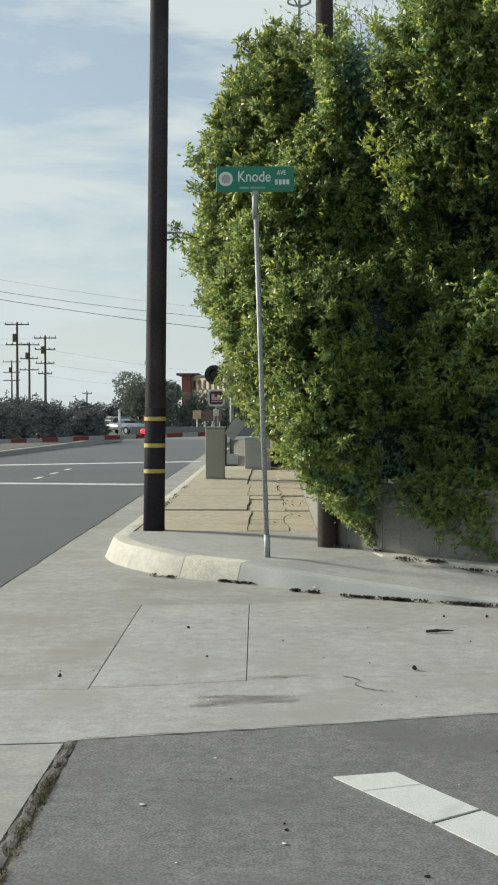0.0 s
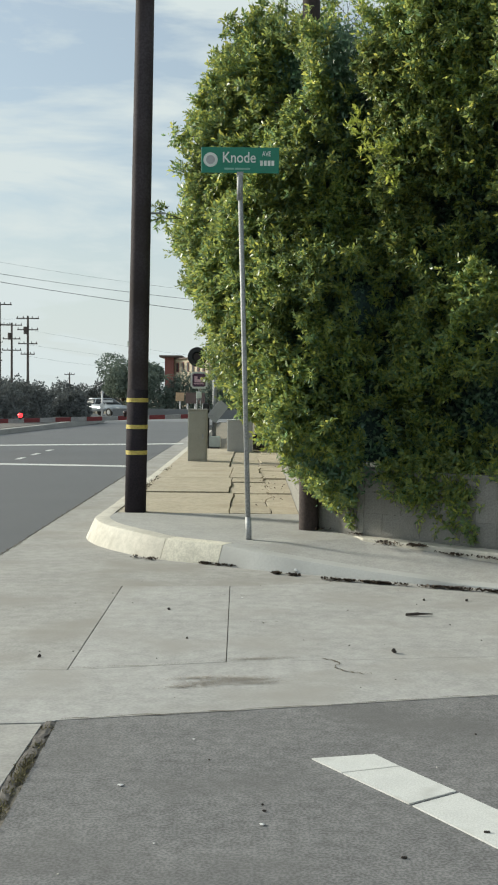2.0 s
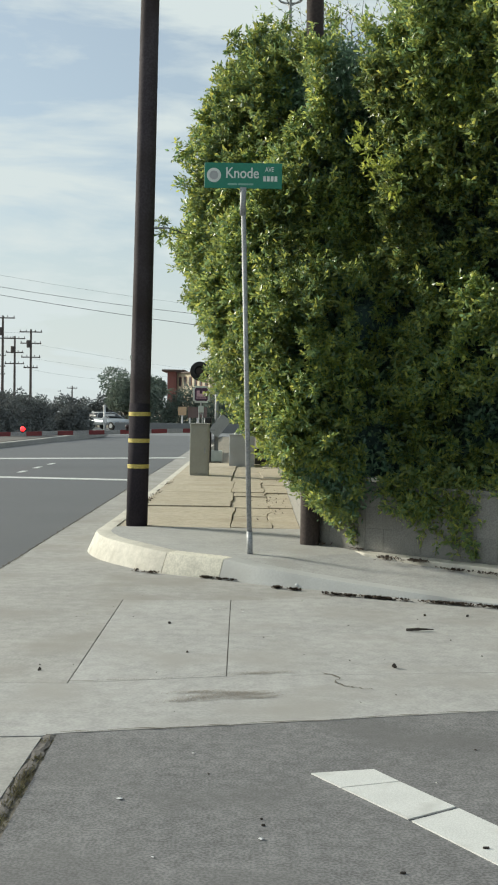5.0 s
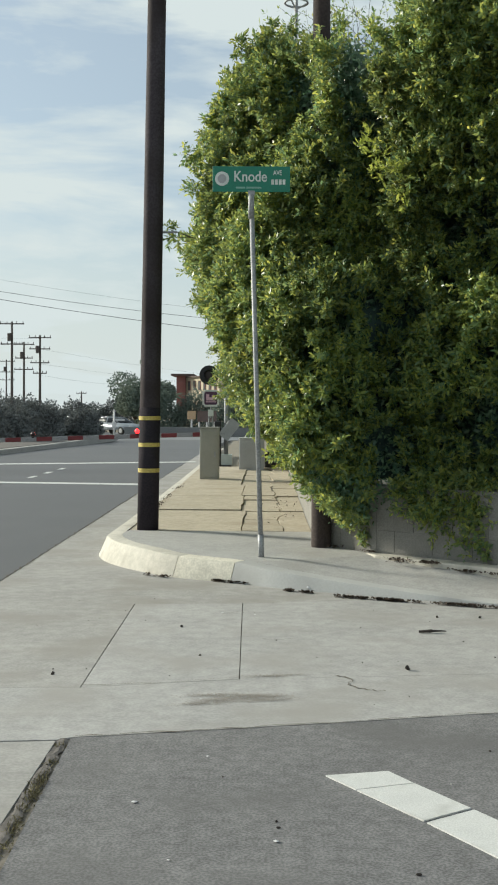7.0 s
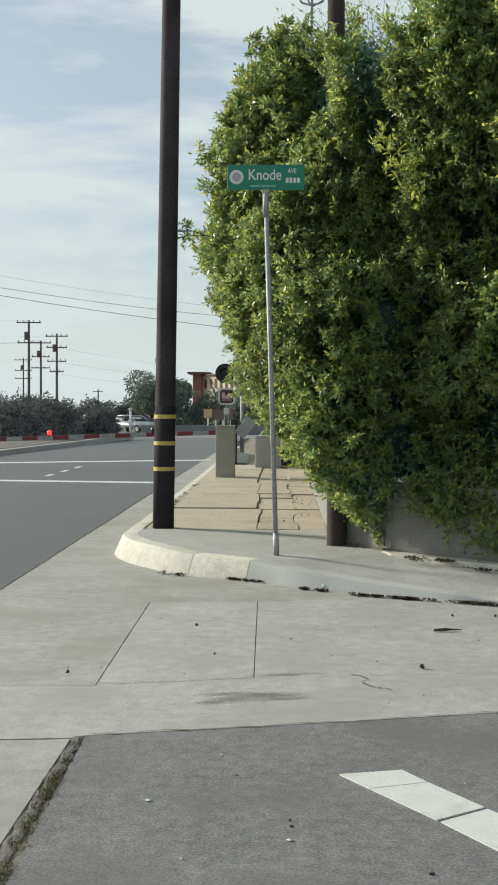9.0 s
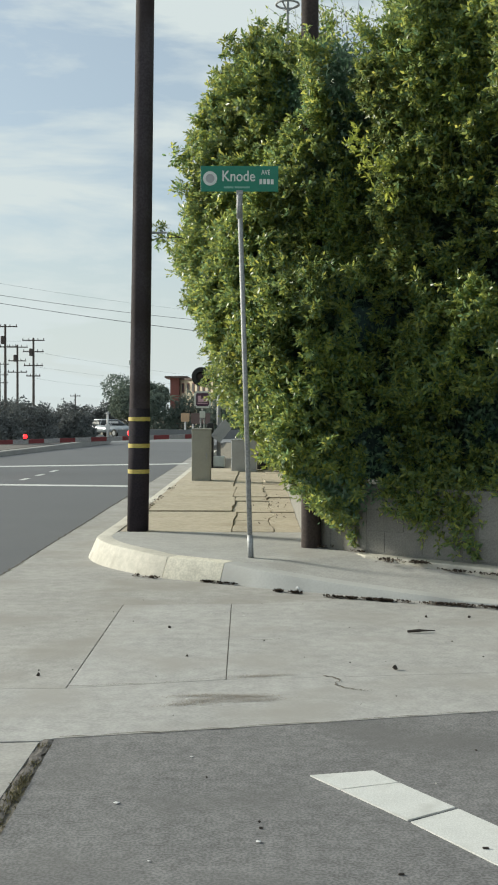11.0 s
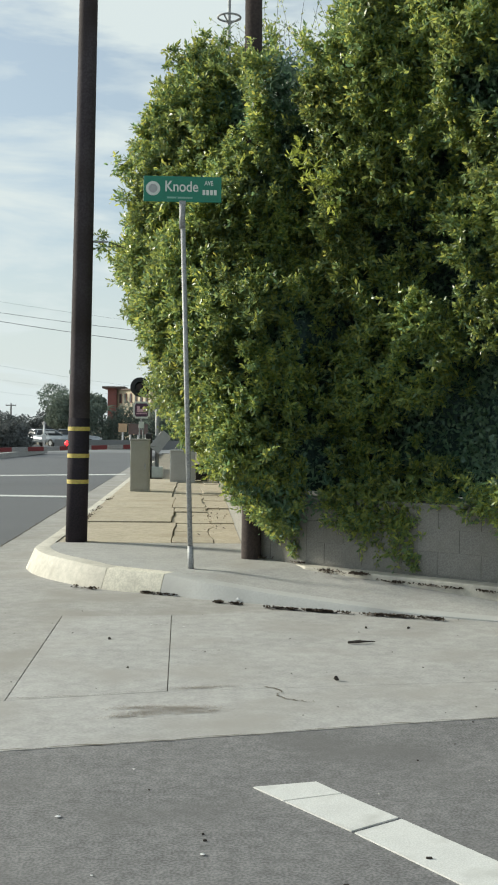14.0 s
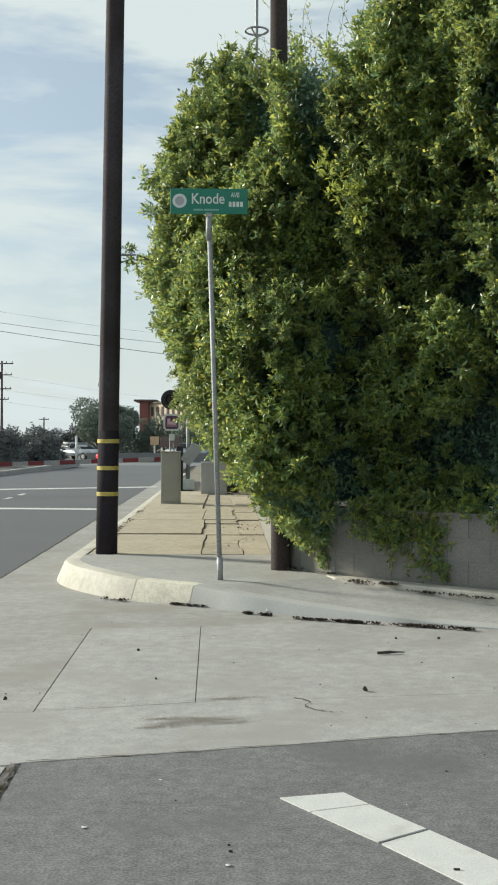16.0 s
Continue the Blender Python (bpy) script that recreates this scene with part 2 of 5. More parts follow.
M = dict(
    asphalt=mat("asphalt", (0.126, 0.125, 0.129), (0.192, 0.190, 0.192), 0.9, 2.6, 90, 0.5, 0.006, stain=(0.105, 0.103, 0.104), stain_scale=1.1, stain_at=(0.5, 0.72), fine_mix=0.62, mottle=0.15),
    road_asphalt=mat("road_asphalt", (0.076, 0.077, 0.081), (0.092, 0.092, 0.096), 0.6, 0.6, 120, 0.4, 0.006, stain=(0.063, 0.064, 0.066), stain_scale=0.3),
    far_road=mat("far_road", (0.153, 0.158, 0.162), (0.189, 0.192, 0.194), 0.6, 0.3, 60, 0.3, 0.006),
    concrete=mat("concrete", (0.304, 0.301, 0.294), (0.358, 0.354, 0.345), 0.85, 1.6, 55, 0.35, 0.004, stain=(0.282, 0.272, 0.255), stain_scale=1.4, stain_at=(0.48, 0.70), mottle=0.09, fine_mix=0.17, per_object=0.015),
    gutter_concrete=mat("gutter_concrete", (0.272, 0.266, 0.255), (0.322, 0.315, 0.302), 0.85, 1.6, 55, 0.35, 0.004, stain=(0.240, 0.228, 0.207), stain_scale=1.4, stain_at=(0.48, 0.70), mottle=0.09, fine_mix=0.17, per_object=0.04),
    walk_concrete=mat("walk_concrete", (0.328, 0.326, 0.320), (0.374, 0.369, 0.358), 0.85, 2.0, 55, 0.3, 0.004, stain=(0.289, 0.276, 0.257), stain_scale=1.3, mottle=0.06, fine_mix=0.2, per_object=0.03),
    old_walk=mat("old_walk", (0.370, 0.325, 0.248), (0.415, 0.367, 0.288), 0.88, 1.8, 50, 0.4, 0.005, stain=(0.31, 0.262, 0.192), stain_scale=1.2, mottle=0.10, fine_mix=0.18, per_object=0.06),
    kerb=mat("kerb", (0.430, 0.410, 0.360), (0.500, 0.480, 0.425), 0.82, 2.5, 60, 0.2, 0.004, stain=(0.33, 0.305, 0.26), stain_scale=3.2, mottle=0.08, fine_mix=0.1, per_object=0.05),
    paint_white=mat("paint_white", (0.525, 0.53, 0.52), (0.60, 0.605, 0.59), 0.7, 5, 150, 0.3, 0.003, stain=(0.40, 0.40, 0.385), stain_scale=5, stain_at=(0.52, 0.74), fine_mix=0.2),
    block=mat("block", (0.195, 0.190, 0.178), (0.235, 0.227, 0.208), 0.92, 3, 90, 0.5, 0.006, stain=(0.172, 0.164, 0.148), stain_scale=2, per_object=0.05),
    mortar=mat("mortar", (0.236, 0.228, 0.208), None, 0.95, 3, 90, 0.4, 0.005),
    dirt=mat("dirt", (0.10, 0.075, 0.05), (0.14, 0.11, 0.075), 0.95, 4, 60, 0.8, 0.01),
    joint_dirt=mat("joint_dirt", (0.16, 0.145, 0.12), (0.10, 0.09, 0.075), 0.95, 5, 60, 0.4, 0.01),
    ground=mat("ground", (0.19, 0.165, 0.125), (0.15, 0.14, 0.10), 0.95, 0.4, 30, 0.6, 0.02),
    pole=mat("pole", (0.056, 0.048, 0.055), (0.076, 0.066, 0.074), 0.85, 3, 40, 0.6, 0.01, stain=(0.036, 0.029, 0.029), stain_scale=1.5, stain_at=(0.45, 0.65), spec=0.15),
    pole_old=mat("pole_old", (0.050, 0.036, 0.033), (0.034, 0.026, 0.025), 0.9, 3, 40, 0.6, 0.01),
    tar=mat("tar", (0.030, 0.026, 0.032), (0.040, 0.035, 0.041), 0.9, 4, 60, 0.5, 0.008, spec=0.1),
    yellow_band=mat("yellow_band", (0.527, 0.425, 0.111), (0.442, 0.357, 0.085), 0.6, 9, 80, 0.1, 0.002, stain=(0.297, 0.230, 0.068), stain_scale=12),
    galv=mat("galv", (0.34, 0.35, 0.36), (0.27, 0.28, 0.29), 0.6, 8, 60, 0.15, 0.002, metal=0.35, rough2=0.7),
    sign_green=mat("sign_green", (0.010, 0.170, 0.106), (0.012, 0.187, 0.119), 0.4, 4, 60, 0.02, 0.001, fine_mix=0.1),
    sign_white=mat("sign_white", (0.648, 0.684, 0.648), None, 0.4, 4, 60, 0.0, fine_mix=0.05),
    sign_pale=mat("sign_pale", (0.22, 0.42, 0.34), None, 0.4, 4, 60, 0.0, fine_mix=0.05),
    cabinet=mat("cabinet", (0.306, 0.302, 0.264), (0.348, 0.340, 0.302), 0.55, 3, 60, 0.08, 0.002, stain=(0.238, 0.221, 0.178), stain_scale=4, stain_at=(0.6, 0.8), fine_mix=0.12),
    cabinet_grey=mat("cabinet_grey", (0.340, 0.348, 0.357), (0.391, 0.399, 0.408), 0.5, 3, 60, 0.05, 0.002, fine_mix=0.1),
    black=mat("black", (0.014, 0.014, 0.015), (0.02, 0.02, 0.02), 0.6, 4, 60, 0.1, 0.002),
    # red of the gate arm, darkened to paint in shade on its near face
    red=mat("red", (0.160, 0.020, 0.024), (0.128, 0.018, 0.023), 0.5, 5, 60, 0.05, 0.002),
    white=mat("white", (0.62, 0.62, 0.62), (0.52, 0.52, 0.53), 0.5, 5, 60, 0.05, 0.002),
    # white of the gate arm, greyed to paint in the same shade
    arm_white=mat("arm_white", (0.300, 0.300, 0.306), (0.240, 0.240, 0.252), 0.6, 5, 60, 0.05, 0.002),
    # pale stone, its colour also warmed and lightened to stand in for sunlight
    kerb_pale_lit=mat("kerb_pale_lit", (0.56, 0.53, 0.45), (0.62, 0.59, 0.50), 0.82, 2.5, 60, 0.3, 0.004, stain=(0.38, 0.37, 0.32), stain_scale=2.2, mottle=0.08, fine_mix=0.2),
    new_kerb=mat("new_kerb", (0.385, 0.388, 0.38), (0.43, 0.432, 0.42), 0.85, 2.0, 60, 0.12, 0.004, stain=(0.33, 0.33, 0.32), stain_scale=1.6, fine_mix=0.08),
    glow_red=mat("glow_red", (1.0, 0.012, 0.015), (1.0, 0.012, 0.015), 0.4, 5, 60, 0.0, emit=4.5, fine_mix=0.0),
    lens_dark=mat("lens_dark", (0.03, 0.012, 0.012), None, 0.35, 5, 60, 0.0),
    leaf=leaf_mat("leaf", (0.080, 0.150, 0.078), (0.212, 0.260, 0.062), 0.46, (0.31, 0.33, 0.075), 0.36, 0.55),
    # inner hedge leaves: the leaf colour made darker and bluer to paint in shade
    leaf_shaded=leaf_mat("leaf_shaded", (0.066, 0.130, 0.090), (0.108, 0.178, 0.100), 0.27, None, 0.38, 0.5),
    # yellow-green of young leaves, also painting sunlight on leaves at the wall corner
    leaf_young_lit=leaf_mat("leaf_young_lit", (0.19, 0.26, 0.055), (0.26, 0.31, 0.065), 0.45, None, 0.4, 0.45),
    # distant foliage, greyed and lightened so the colour carries the haze
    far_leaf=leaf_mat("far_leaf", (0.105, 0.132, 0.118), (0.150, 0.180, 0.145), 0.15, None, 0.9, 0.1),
    hazy_bush=leaf_mat("hazy_bush", (0.100, 0.110, 0.114), (0.142, 0.150, 0.146), 0.1, None, 0.9, 0.1),
    # inside of the hedge, with its shade put into the colour
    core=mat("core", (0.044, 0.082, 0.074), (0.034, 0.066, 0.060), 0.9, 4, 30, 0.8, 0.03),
    bark=mat("bark", (0.09, 0.07, 0.055), (0.06, 0.048, 0.04), 0.9, 8, 60, 0.6, 0.01),
    far_wood=mat("far_wood", (0.10, 0.085, 0.08), None, 0.9, 3, 30, 0.0),
    wire=mat("wire", (0.05, 0.05, 0.055), None, 0.6, 3, 30, 0.0),
    bldg_cream=mat("bldg_cream", (0.50, 0.44, 0.33), (0.46, 0.405, 0.30), 0.9, 0.8, 20, 0.1),
    bldg_red=mat("bldg_red", (0.24, 0.10, 0.09), (0.21, 0.09, 0.08), 0.9, 0.8, 20, 0.1),
    bldg_roof=mat("bldg_roof", (0.12, 0.085, 0.075), None, 0.8, 1, 20, 0.0),
    glass=mat("glass", (0.03, 0.035, 0.04), None, 0.3, 1, 20, 0.0),
    tan_box=mat("tan_box", (0.55, 0.38, 0.23), None, 0.7, 4, 40, 0.05),
    car_silver=mat("car_silver", (0.42, 0.45, 0.48), None, 0.28, 1, 20, 0.0, metal=0.5, fine_mix=0.02),
    car_dark=mat("car_dark", (0.05, 0.055, 0.065), None, 0.25, 1, 20, 0.0, fine_mix=0.02),
    rubber=mat("rubber", (0.02, 0.02, 0.02), None, 0.85, 4, 40, 0.1),
    tail_red=mat("tail_red", (0.40, 0.02, 0.02), None, 0.3, 4, 40, 0.0),
)


# ---- building blocks ----
def obj_of(name, bm, material, parent=None, label="", smooth=False):
    me = bpy.data.meshes.new(name)
    bmesh.ops.recalc_face_normals(bm, faces=bm.faces)
    bm.to_mesh(me)
    bm.free()
    for mm in (material if isinstance(material, (list, tuple)) else [material]):
        me.materials.append(M[mm] if isinstance(mm, str) else mm)
    if smooth:
        for p in me.polygons:
            p.use_smooth = True
    ob = new(name, me)
    if parent:
        ob.parent = parent
    if label:
        tagged(ob, label)
    return ob


def part(name, bm, material, parent, label="", smooth=False):
    return obj_of(name, bm, material, parent, label, smooth)


def thing(name, x, y, z, label, category, group="", rz=0.0, kind=""):
    ob = new(name)
    ob.empty_display_size = 0.1
    ob.matrix_world = pose(x, y, z, 0, 0, rz)
    return tagged(ob, label, category, group, kind)


def box(x0, x1, y0, y1, z0, z1, bevel=0.0, seg=2, bm=None):
    own = bmesh.new()
    m = Matrix.Translation(((x0 + x1) / 2, (y0 + y1) / 2, (z0 + z1) / 2)) @ Matrix.Diagonal((x1 - x0, y1 - y0, z1 - z0, 1))
    bmesh.ops.create_cube(own, size=1, matrix=m)
    if bevel:
        bmesh.ops.bevel(own, geom=list(own.edges), offset=bevel, segments=seg, affect="EDGES", profile=0.5)
    return joined(own, bm)


def joined(own, bm):
    if bm is None:
        return own
    me = bpy.data.meshes.new("tmp")
    own.to_mesh(me)
    bm.from_mesh(me)
    bpy.data.meshes.remove(me)
    own.free()
    return bm


def tube(a, b, r0, r1=None, seg=12, bm=None, caps=True):
    """A round bar from a to b."""
    own = bmesh.new()
    a, b = Vector(a), Vector(b)
    r1 = r0 if r1 is None else r1
    q = (b - a).to_track_quat("Z", "Y").to_matrix().to_4x4()
    m = Matrix.Translation((a + b) / 2) @ q
    bmesh.ops.create_cone(own, cap_ends=caps, segments=seg, radius1=r0, radius2=r1, depth=(b - a).length, matrix=m)
    return joined(own, bm)


def prism(pts, z0, z1, bevel=0.0, bm=None):
    """An upright block over a plan outline; z1 may be one height or one a point."""
    own = bmesh.new()
    n = len(pts)
    tops = z1 if isinstance(z1, (list, tuple)) else [z1] * n
    lo = [own.verts.new((x, y, z0)) for x, y in pts]
    hi = [own.verts.new((x, y, t)) for (x, y), t in zip(pts, tops)]
    own.faces.new(hi)
    own.faces.new(lo[::-1])
    for i in range(n):
        j = (i + 1) % n
        own.faces.new((lo[i], lo[j], hi[j], hi[i]))
    if bevel:
        bmesh.ops.recalc_face_normals(own, faces=own.faces)
        bmesh.ops.bevel(own, geom=[e for e in own.edges if e.verts[0] in hi and e.verts[1] in hi], offset=bevel, segments=2, affect="EDGES", profile=0.5)
    return joined(own, bm)


def mesh_np(name, verts, faces, material, parent=None, smooth=False, label=""):
    """A mesh from arrays: verts (n, 3), faces (m, k)."""
    me = bpy.data.meshes.new(name)
    k = faces.shape[1]
    me.vertices.add(len(verts))
    me.vertices.foreach_set("co", verts.astype(np.float32).ravel())
    me.loops.add(faces.size)
    me.loops.foreach_set("vertex_index", faces.astype(np.int32).ravel())
    me.polygons.add(len(faces))
    me.polygons.foreach_set("loop_start", np.arange(0, faces.size, k, dtype=np.int32))
    me.materials.append(M[material])
    me.update(calc_edges=True)
    me.validate()
    if smooth:
        me.polygons.foreach_set("use_smooth", np.ones(len(faces), bool))
    ob = new(name, me)
    if parent:
        ob.parent = parent
    if label:
        tagged(ob, label)
    return ob


def vnoise(p, scale, seed=0):
    """Smooth value noise in -1..1 at points (n, 3)."""
    q = p / scale + seed * 17.31
    i = np.floor(q).astype(np.int64)
    f = q - i
    f = f * f * (3 - 2 * f)
    tot = np.zeros(len(p))
    for dx in (0, 1):
        for dy in (0, 1):
            for dz in (0, 1):
                h = ((i[:, 0] + dx) * 374761393 + (i[:, 1] + dy) * 668265263 + (i[:, 2] + dz) * 2147483647 + seed * 1274126177) & 0xFFFFFFFF
                h = ((h ^ (h >> 13)) * 1274126177) & 0xFFFFFFFF
                h = h ^ (h >> 16)
                v = (h & 0xFFFF) / 32767.5 - 1
                w = (f[:, 0] if dx else 1 - f[:, 0]) * (f[:, 1] if dy else 1 - f[:, 1]) * (f[:, 2] if dz else 1 - f[:, 2])
                tot += v * w
    return tot


def leaves(centers, normals, size, rng, droop=0.25, spread=0.9, fold=0.25, wide=0.42):
    """Folded leaf blades (two triangles each side of a midrib) at the centres, facing roughly along the normals."""
    n = len(centers)
    d = 0.5 * normals + spread * rng.normal(size=(n, 3))
    d[:, 2] -= droop
    d /= np.linalg.norm(d, axis=1)[:, None] + 1e-9
    r = normals + 0.5 * rng.normal(size=(n, 3)) + [0, 0, 0.35]
    side = np.cross(d, r)
    side /= np.linalg.norm(side, axis=1)[:, None] + 1e-9
    up = np.cross(side, d)
    s = (size * (0.65 + 0.7 * rng.random(n)))[:, None]
    base = centers
    tip = centers + d * s
    mid = centers + d * s * 0.5 - up * s * fold * 0.3
    a = mid + side * s * wide * 0.5 + up * s * fold * 0.4
    b = mid - side * s * wide * 0.5 + up * s * fold * 0.4
    v = np.stack([base, a, tip, b], 1).reshape(-1, 3)
    k = np.arange(n)[:, None] * 4
    f = np.concatenate([k + [0, 1, 2], k + [0, 2, 3]], 0)
    f = f.reshape(2, n, 3).transpose(1, 0, 2).reshape(-1, 3)
    return v, f


# ---- ground, road, kerb ----
def sheet(name, pts, z, material, label, category, thick=0.02):
    ob = obj_of(name, prism(pts, z - thick, z), material)
    return tagged(ob, label, category, kind="structure")


tagged(obj_of("ground", prism([(-900, -300), (900, -300), (900, 1500), (-900, 1500)], -0.8, -0.42), "ground"),
       "dry bare earth reaching to the horizon", "ground", kind="structure")
def sloped(name, rows, material, label):
    """A road strip through (y, left, right, height) rows."""
    bm = bmesh.new()
    vs = [(bm.verts.new((a, y, z)), bm.verts.new((b, y, z)), bm.verts.new((b, y, z - 0.3)), bm.verts.new((a, y, z - 0.3))) for y, a, b, z in rows]
    for p, q in zip(vs, vs[1:]):
        for i in range(4):
            j = (i + 1) % 4
            bm.faces.new((p[i], p[j], q[j], q[i]))
    bm.faces.new(vs[0]), bm.faces.new(vs[-1][::-1])
    return tagged(obj_of(name, bm, material), label, "road", kind="structure")


sloped("road", [(-20, -9.4, -2.30, 0), (36, -9.4, -2.30, 0), (45, -9.2, -2.25, -0.02), (60, -9.2, -2.2, -0.15), (75, -9.6, -2.2, -0.39)], "road_asphalt",
       "dark grey asphalt road running to the railway crossing")
# shoulder of packed earth beside and under everything near
sloped("ground_shoulder", [(-20, -60, 60, -0.09), (40, -60, 60, -0.09), (60, -60, 60, -0.3), (75, -60, 60, -0.44)], "ground", "packed earth beside the road")
sheet("road_crossing", [(-60, 75.01), (-9.6, 75.01), (-2.2, 75.01), (30, 75.01), (30, 100), (-60, 100)], -0.40, "far_road", "pale worn cross street pavement beyond the crossing", "road", 0.03)
sheet("road_side_street", [(-0.87, 5.08), (0.06, 5.30), (1.13, 5.57), (6.0, 6.7), (14, 8.5), (14, -12), (-0.75, -12), (-0.84, 3.52)], 0.0, "asphalt",
      "weathered grey asphalt of the side street", "road", 0.05)


def gutter_slabs():
    g = thing("gutter_apron", 0, 0, 0, "stained grey concrete cross gutter with sawn joints", "pavement", kind="structure")
    z = 0.0
    slabs = [
        [(-2.29, -12), (-0.95, -12), (-0.94, 3.5), (-0.93, 5.03), (-2.29, 4.88)],
        [(-2.29, 4.90), (-0.93, 5.05), (-0.87, 5.09), (0.06, 5.31), (1.13, 5.58), (6.0, 6.71), (6.0, 7.05), (-0.12, 6.24), (-0.98, 6.02), (-2.29, 5.95)],
        [(-2.29, 5.953), (-0.983, 6.023), (-0.995, 8.66), (-2.29, 8.66)],
        [(-0.977, 6.023), (-0.132, 6.243), (-0.163, 8.73), (-0.989, 8.66)],
        [(-0.126, 6.241), (2.2, 6.549), (2.2, 9.2), (-0.157, 8.73)],
        [(2.201, 6.549), (6.0, 7.052), (6.0, 9.2), (2.202, 9.2)],
        [(-2.29, 8.661), (-0.989, 8.661), (-0.160, 8.731), (2.2, 9.201), (2.2, 9.3), (0.3, 9.8), (0.3, 10.4), (-1.5, 11.6), (-1.5, 14.0), (-2.29, 14.0)],
    ]
    for s in slabs:
        part("slab", prism(s, -0.06, z, 0.0015 if s[2][1] < 8.7 else 0.0), "gutter_concrete" if s in (slabs[0], slabs[2], slabs[6]) else "concrete", g)
    y = 14.01
    while y < 40:
        part("slab", prism([(-2.29, y), (-1.62, y), (-1.62, y + 2.98), (-2.29, y + 2.98)], -0.06, z, 0.004), "gutter_concrete", g)
        y += 2.99
    bed = part("joint_bed", prism([(-2.30, -12), (6.0, -12), (6.0, 9.0), (0.2, 9.3), (-1.5, 11.6), (-1.5, 40), (-2.30, 40)], -0.08, -0.007), "joint_dirt", g, "dirt in the joints")
    return g


gutter_slabs()

# kerb line round the corner (plan of the top front edge), top height and foot line
KERB = [(-1.60, 40.0, 0.19), (-1.60, 22.0, 0.19), (-1.615, 13.2, 0.195), (-1.625, 12.1, 0.20), (-1.605, 11.55, 0.205), (-1.42, 11.0, 0.205), (-1.09, 10.50, 0.20), (-0.77, 10.15, 0.184),
        (-0.25, 9.84, 0.172), (0.14, 9.56, 0.134), (0.80, 9.21, 0.08), (1.35, 8.93, 0.047), (1.77, 8.755, 0.025), (3.0, 8.2, 0.012), (5.5, 7.4, 0.012)]


def spline(pts, n):
    """A smooth line through pts, n steps between neighbours; straight runs stay straight."""
    out = []
    for i in range(len(pts) - 1):
        p = [Vector(pts[max(0, min(len(pts) - 1, i + k))]) for k in (-1, 0, 1, 2)]
        for j in range(n):
            t = j / n
            out.append(tuple(0.5 * (2 * p[1] + (p[2] - p[0]) * t + (2 * p[0] - 5 * p[1] + 4 * p[2] - p[3]) * t * t + (3 * p[1] - p[0] - 3 * p[2] + p[3]) * t ** 3)))
    return out + [tuple(pts[-1])]


KERB = KERB[:2] + spline(KERB[2:], 5)


def kerb_offset(i, d):
    a, b = KERB[max(0, i - 1)], KERB[min(len(KERB) - 1, i + 1)]
    t = Vector((b[0] - a[0], b[1] - a[1], 0)).normalized()
    n = Vector((-t.y, t.x, 0))       # towards the pavement
    return KERB[i][0] + n.x * d, KERB[i][1] + n.y * d


def kerb_stones():
    k = thing("kerb", 0, 0, 0, "sunlit pale concrete kerb curving round the corner", "kerb", kind="structure")
    last = len(KERB) - 1
    cuts = [(0, 1), (1, 2), (2, 7), (7, 27), (27, 32), (32, last)]
    for a, b in cuts:
        bm = bmesh.new()
        rings = []
        for i in range(a, b + 1):
            h = KERB[i][2]
            ring = []
            for d, z in ((-0.45 * h, -0.05), (-0.44 * h, 0.0), (-0.007, h - min(0.016, h * 0.4)), (0.001, h - 0.004), (0.012, h), (0.15, h + 0.002), (0.15, -0.05)):
                x, y = kerb_offset(i, d)
                if i == a or i == b:          # joints
                    o = KERB[i + 1 if i == a else i - 1]
                    v = Vector((o[0] - KERB[i][0], o[1] - KERB[i][1])).normalized() * (0.003 if 7 < i < last else 0.0)
                    x, y = x + v.x, y + v.y
                ring.append(bm.verts.new((x, y, max(z, -0.05))))
            rings.append(ring)
        for r0, r1 in zip(rings, rings[1:]):
            for j in range(len(r0)):
                j2 = (j + 1) % len(r0)
                bm.faces.new((r0[j], r0[j2], r1[j2], r1[j]))
        bm.faces.new(rings[0]), bm.faces.new(rings[-1][::-1])
        st = part("kerb_stone", bm, ["new_kerb" if b == last else "kerb_pale_lit" if a == 27 else "kerb"], k)
        for f in st.data.polygons:
            f.use_smooth = True
        st.data.set_sharp_from_angle(angle=radians(22))
    return k


kerb_stones()


